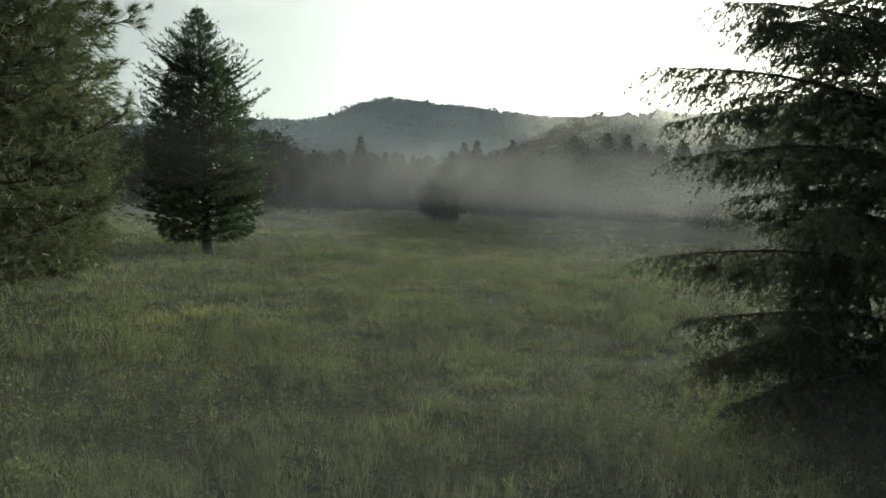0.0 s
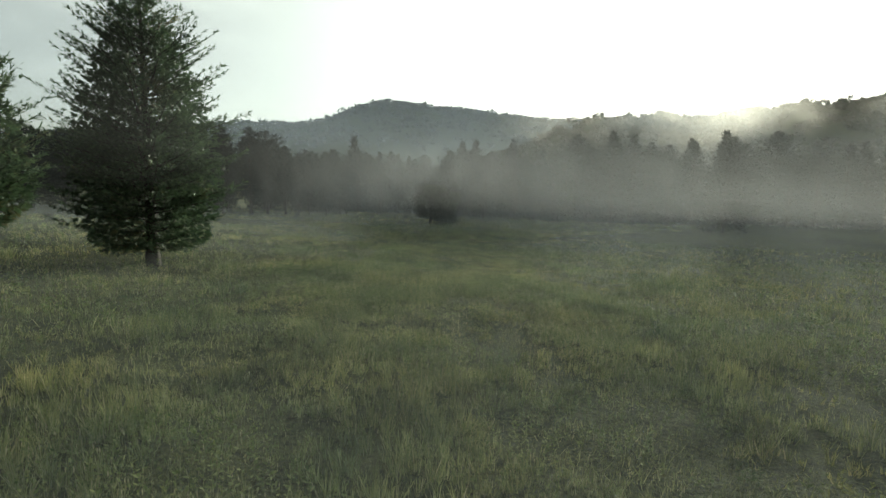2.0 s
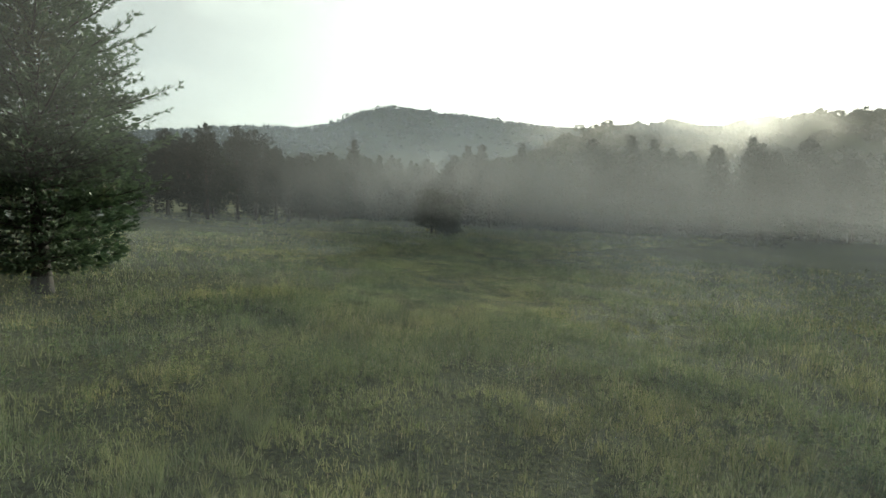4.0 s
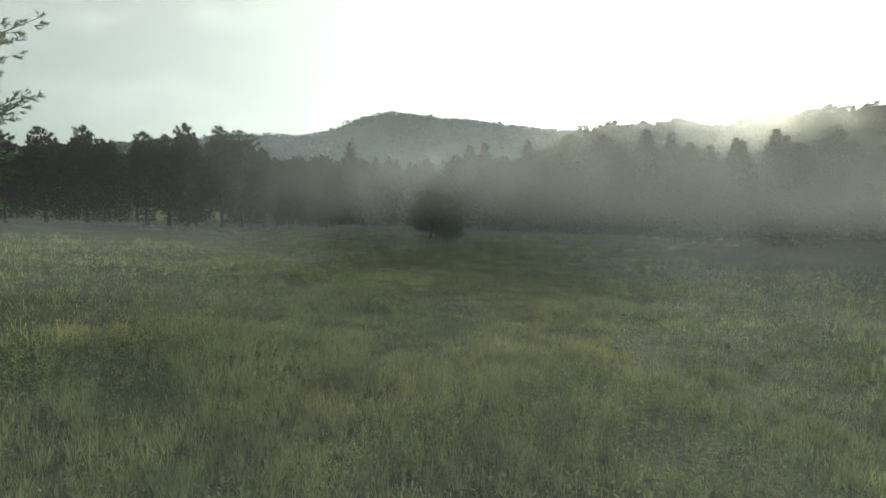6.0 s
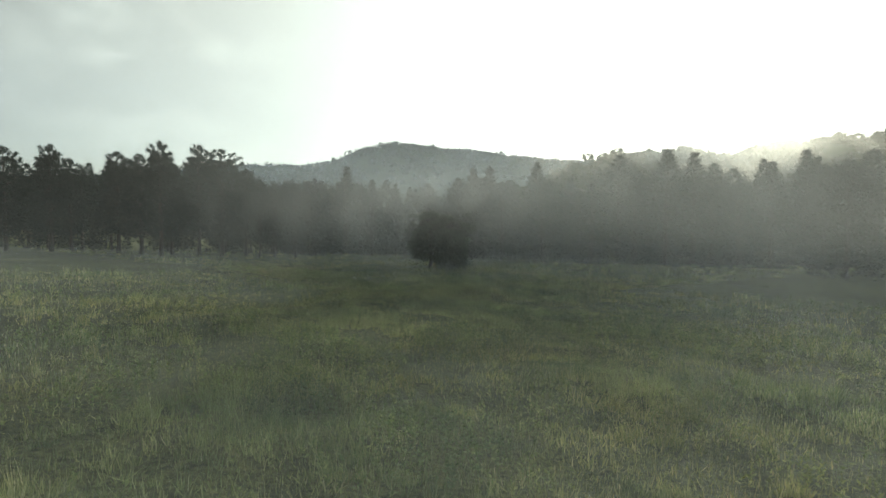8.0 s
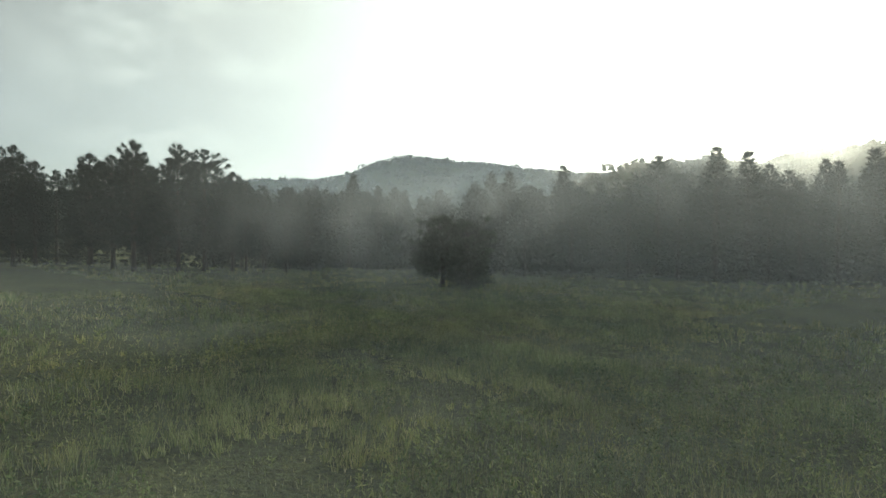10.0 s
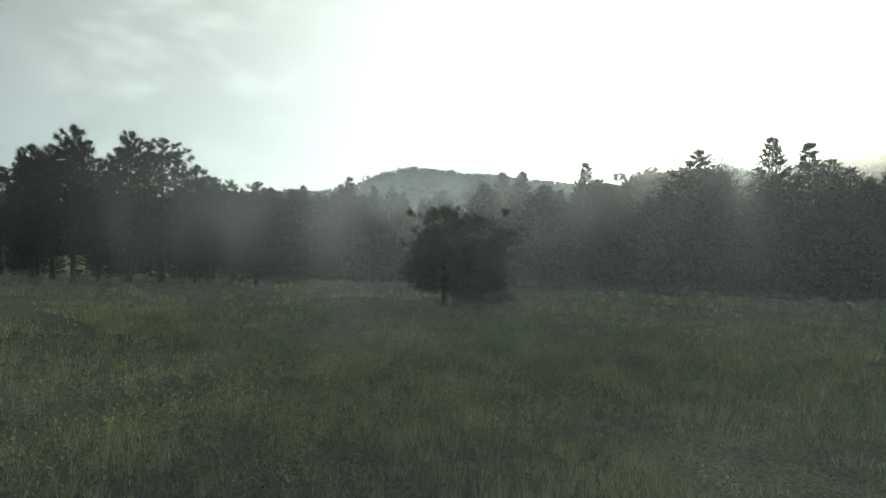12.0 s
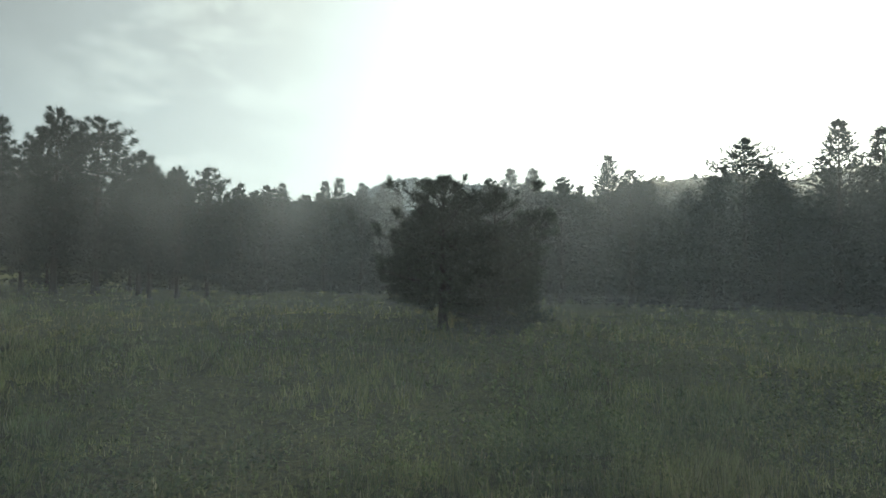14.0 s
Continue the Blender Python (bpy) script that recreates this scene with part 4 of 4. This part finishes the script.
def ground_mist(above, strength, seed):
    """A thin layer of mist over the grass, added to lighten its dark parts, lower than the way."""
    xs = np.r_[np.linspace(-110, -20, 30), np.linspace(-17, 17, 36), np.linspace(20, 110, 30)]
    ys = np.linspace(-8, 96, 110)
    X, Y = np.meshgrid(xs, ys)
    Z = lift(X, Y) * 0.0 + np.array([float(lift(0.2, q)) for q in ys])[:, None] + (lift(X, Y) - lift(X * 0 + 0.2, Y)) * smooth(2, 20, np.abs(X)) + above
    v = np.stack([X, Y, Z], -1).reshape(-1, 3)
    n = len(xs)
    i, j = np.meshgrid(np.arange(len(ys) - 1), np.arange(n - 1), indexing="ij")
    a = (i * n + j).ravel()
    ob = part("ground_mist", v, np.stack([a, a + 1, a + 1 + n, a + n], 1), DRIFT[1], shade=True)
    edge = smooth(-8, 2, Y) * (1 - smooth(75, 96, Y)) * (1 - smooth(60, 110, np.abs(X))) * strength
    at = ob.data.attributes.new("thickness", "FLOAT", "POINT")
    at.data.foreach_set("value", edge.ravel().astype(np.float32))
    tagged(ob, "thin pale mist layer added over the meadow grass to lighten it", "mist", kind="stuff")


for above, strength in GROUND_MIST:
    ground_mist(above, strength, 3)


def glare_mist_layer(above, strength):
    """A level layer over the meadow that imitates mist and sun glare, made thickest on the sunny side, gone before the
    forest.
    """
    xs = np.r_[np.linspace(-60, -20, 14), np.linspace(-17, 17, 36), np.linspace(20, 70, 18)]
    ys = np.linspace(6, 64, 60)
    X, Y = np.meshgrid(xs, ys)
    Z = 3.0 - 0.0585 * Y - 0.00009 * Y * Y + above + (-0.049 + 0.024 * smooth(40, 80, Y)) * 70 * np.tanh((X - 0.3) / 70) + 0.5 * smooth(2.5, 9, np.abs(X)) * (vnoise(X + 31 * above, Y, 6.0) - 0.35)
    v = np.stack([X, Y, Z], -1).reshape(-1, 3)
    n = len(xs)
    i, j = np.meshgrid(np.arange(len(ys) - 1), np.arange(n - 1), indexing="ij")
    a = (i * n + j).ravel()
    ob = part("glare_mist_layer", v, np.stack([a, a + 1, a + 1 + n, a + n], 1), DRIFT[4], shade=True)
    # the rise in thickness to the right imitates the sun's glow
    thick = smooth(8, 20, Y) * (1 - smooth(30, 56, Y)) * (0.06 + 0.45 * smooth(-9, 5, X) + 0.75 * smooth(0, 26, X)) * (1 - smooth(45, 70, X)) * smooth(-60, -40, X) * strength
    at = ob.data.attributes.new("thickness", "FLOAT", "POINT")
    at.data.foreach_set("value", thick.ravel().astype(np.float32))
    tagged(ob, "thin level layer over the meadow imitating mist and sun glare", "mist", kind="stuff")


for above, strength in LAYERS:
    glare_mist_layer(above, strength)

# ---- grass ----


def patchy(x, y):
    return np.clip(0.55 * vnoise(x, y, 3.4) + 0.45 * hummocks(x, y), 0, 1) ** 1.0


def sow(rng, count):
    """Places over the meadow, thickest along the way; the farther a plant stays from the way, the larger the patch it stands for."""
    far = rng.uniform(0, 1, count) < 0.14
    side = rng.uniform(0, 1, count) < 0.49
    x = np.where(side, rng.choice([-1, 1], count) * 4 / (1 - rng.uniform(0, 0.95, count)), rng.uniform(-4, 4, count)) + 0.3
    y = rng.uniform(3.5, 57, count)
    yf = 52 + 5 / (1 - rng.uniform(0, 0.911, count))
    x, y = np.where(far, rng.uniform(-1.15, 1.15, count) * (yf - 49), x), np.where(far, yf, y)
    keep = (np.abs(x) < 6 + 0.95 * y) & (np.abs(x) < 85)
    x, y = x[keep], y[keep]
    return x, y, np.maximum.reduce([np.full_like(x, 5.0), 1.25 * np.abs(x), y - 52]) / 5


def blades(rng, x, y, height, width, lean):
    """Single bent grass blades."""
    n = len(x)
    a, b = rng.uniform(0, 6.28, n), rng.uniform(0, 6.28, n)
    w = np.stack([np.cos(b), np.sin(b), np.zeros(n)], 1) * width[:, None] * 0.5
    p = np.stack([x, y, lift(x, y) - 0.02], 1)
    tip = p + np.stack([np.cos(a) * lean * height, np.sin(a) * lean * height, height], 1)
    v = np.stack([p - w, p + w, tip], 1).reshape(-1, 3)
    return v, np.arange(len(v)).reshape(-1, 3)


def grass_cover(seed, count):
    rng = np.random.default_rng(seed)
    x, y, size = sow(rng, count)
    k = patchy(x, y)
    some = rng.uniform(0, 1, len(x)) < (0.3 + 0.7 * smooth(0.32, 0.6, k)) * (1 - 0.85 * in_furrow(x, y))
    x, y, size, k = x[some], y[some], size[some], k[some]
    height = 0.17 * (0.25 + 1.3 * k * k + 0.2 * k) * rng.uniform(0.45, 1.35, len(x)) * size ** 0.2
    ob = part("grass", *blades(rng, x, y, height, 0.013 * size ** 0.72 * rng.uniform(0.6, 1.4, len(x)), np.abs(rng.normal(0, 0.6, len(x)))), GRASS)
    tagged(ob, "dewy meadow grass of mixed green and yellowish blades", "grass", kind="stuff")


def tussocks(seed, count):
    """Tufts of long grass: blades that splay from one root, tall on the hummocks and short in the hollows."""
    rng = np.random.default_rng(seed)
    x, y, size = sow(rng, count)
    k = 0.6 * vnoise(x + 13, y + 5, 1.9) + 0.4 * vnoise(x - 8, y, 0.7)
    keep = rng.uniform(0, 1, len(x)) < smooth(0.36, 0.54, k) * (1 - 0.9 * in_furrow(x, y))
    x, y, size, k = x[keep], y[keep], size[keep], k[keep]
    m = 13
    tall = (0.1 + 0.3 * smooth(0.3, 0.85, k)) * rng.uniform(0.7, 1.25, len(x)) * size ** 0.12
    X, Y, S, H = (np.repeat(q, m) for q in (x, y, size, tall))
    n = len(X)
    a, q = rng.uniform(0, 6.28, n), rng.uniform(0, 1, n)
    root = np.stack([X + 0.05 * S ** 0.8 * np.cos(a) * q, Y + 0.05 * S ** 0.8 * np.sin(a) * q, lift(X, Y) - 0.02], 1)
    h = H * rng.uniform(0.45, 1.1, n)
    lean = rng.uniform(0.05, 0.6, n)
    b = rng.uniform(0, 6.28, n)
    w = np.stack([np.cos(b), np.sin(b), np.zeros(n)], 1) * (0.006 * S ** 0.7 * rng.uniform(0.6, 1.4, n))[:, None]
    tip = root + np.stack([np.cos(a) * lean * h, np.sin(a) * lean * h, h], 1)
    v = np.stack([root - w, root + w, tip], 1).reshape(-1, 3)
    ob = part("grass_tussocks", v, np.arange(len(v)).reshape(-1, 3), GRASS)
    tagged(ob, "uneven tussocks of long dewy green grass", "grass", kind="stuff")


def leafy_stems(seed, count):
    """Upright weeds: a thin stem with leaves set round it from the foot to the tip."""
    rng = np.random.default_rng(seed)
    x, y, size = sow(rng, count)
    k = 0.65 * vnoise(x + 30, y - 20, 2.6) + 0.35 * vnoise(x, y + 17, 0.8)
    mown = smooth(40, 46, y) * smooth(0.0, 1.5, furrow(y) - x)
    keep = rng.uniform(0, 1, len(x)) < smooth(0.38, 0.58, k) * (1 - 0.8 * mown) * (1 - 0.9 * in_furrow(x, y))
    x, y, size, k = x[keep], y[keep], size[keep], k[keep]
    tall = (0.2 + 0.34 * smooth(0.35, 0.8, k)) * rng.uniform(0.6, 1.2, len(x))
    stem_v, stem_f = blades(rng, x, y, tall, 0.007 * size ** 0.6, np.abs(rng.normal(0, 0.15, len(x))))
    tip = stem_v.reshape(-1, 3, 3)[:, 2]
    foot = stem_v.reshape(-1, 3, 3)[:, :2].mean(1)
    m = 10
    f = np.tile(np.linspace(0.25, 1.0, m), len(x))
    F, T, S = np.repeat(foot, m, 0), np.repeat(tip, m, 0), np.repeat(size, m)
    n = len(F)
    a = np.arange(n) * 2.39996 + rng.normal(0, 0.4, n)
    out = unit(np.stack([np.cos(a), np.sin(a), 0.15 + 0.7 * f + rng.normal(0, 0.25, n)], 1))
    base = F + (T - F) * f[:, None]
    ln = (0.075 * (1.15 - 0.55 * f) * rng.uniform(0.6, 1.35, n) * S ** 0.55)[:, None]
    side = unit(np.cross(out, rng.normal(size=(n, 3)) * 0.4 + [0, 0, 1]))
    mid = base + out * ln * 0.45
    v = np.stack([base, mid + side * ln * 0.2, base + out * ln, mid - side * ln * 0.2], 1).reshape(-1, 3)
    quad = np.arange(len(v)).reshape(-1, 4) + len(stem_v)
    faces = np.concatenate([stem_f, quad[:, :3], quad[:, [0, 2, 3]]])
    ob = part("leafy_weeds", np.concatenate([stem_v, v]), faces, HERB)
    tagged(ob, "upright leafy green weeds among the grass", "weeds", kind="stuff")


def stalk_cover(seed, count):
    """Pale seed heads on thin stems."""
    rng = np.random.default_rng(seed)
    x, y, size = sow(rng, count)
    k = vnoise(x - 70, y + 40, 4.5)
    keep = rng.uniform(0, 1, len(x)) < smooth(0.3, 0.8, k)
    x, y, size = x[keep], y[keep], size[keep]
    h = rng.uniform(0.22, 0.42, len(x))
    v, f = blades(rng, x, y, h, 0.005 * size ** 0.6, np.abs(rng.normal(0, 0.2, len(x))))
    tip = v.reshape(-1, 3, 3)[:, 2]
    n = len(tip)
    s = unit(rng.normal(size=(n, 3)) * [1, 1, 0.1]) * (0.008 * size ** 0.6)[:, None]
    up = np.stack([np.zeros(n), np.zeros(n), 0.06 * size ** 0.35], 1)
    heads = np.stack([tip - up * 0.6, tip + s, tip + up * 0.6, tip - s], 1)
    hv = heads.reshape(-1, 3)
    q = np.arange(len(hv)).reshape(-1, 4)
    faces = np.concatenate([f, q[:, :3] + len(v), q[:, [0, 2, 3]] + len(v)])
    ob = part("seed_stalks", np.concatenate([v, hv]), faces, STRAW)
    tagged(ob, "pale dry grass seed heads on thin stems", "grass", kind="stuff")


def weed_clumps(seed):
    """Darker knee-high weed clumps scattered over the meadow, and thick along the shallow bank."""
    rng = np.random.default_rng(seed)
    cx, cy = rng.normal(0, 11, 900), rng.uniform(4, 80, 900)
    some = rng.uniform(0, 1, 900) < smooth(0.45, 0.75, vnoise(cx, cy, 5.5))
    cx, cy = cx[some], cy[some]
    by = rng.uniform(40, 58, 110)
    bx = furrow(by) + rng.normal(0.1, 0.35, 110)
    cx, cy = np.r_[cx, bx], np.r_[cy, by]
    keep = np.abs(cx) < 5 + 0.9 * cy
    cx, cy = cx[keep], cy[keep]
    m = 170
    r = np.repeat(rng.uniform(0.2, 0.65, len(cx)), m)
    n = len(r)
    a, q = rng.uniform(0, 6.28, n), np.sqrt(rng.uniform(0, 1, n))
    x, y = np.repeat(cx, m) + r * 1.5 * q * np.cos(a), np.repeat(cy, m) + r * 0.8 * q * np.sin(a)
    z = lift(x, y) + (1 - 0.7 * q ** 2) * (0.22 + 0.25 * r) * rng.uniform(0.3, 1.1, n)
    out = unit(np.stack([np.cos(a), np.sin(a), rng.normal(0.1, 0.5, n)], 1))
    side = unit(np.cross(out, rng.normal(size=(n, 3)) * 0.5 + [0, 0, 1]))
    base = np.stack([x, y, z], 1)
    ln = (0.055 * rng.uniform(0.5, 1.4, n))[:, None]
    mid = base + out * ln * 0.45
    v = np.stack([base, mid + side * ln * 0.25, base + out * ln, mid - side * ln * 0.25], 1).reshape(-1, 3)
    ob = part("weed_clumps", v, np.arange(len(v)).reshape(-1, 4), DARK_HERB)
    tagged(ob, "darker leafy weed clumps standing in the meadow grass", "weeds", kind="stuff")


grass_cover(1, BLADES)
weed_clumps(7)
tussocks(4, TUSSOCKS)
leafy_stems(2, WEEDS)
stalk_cover(3, STALKS)
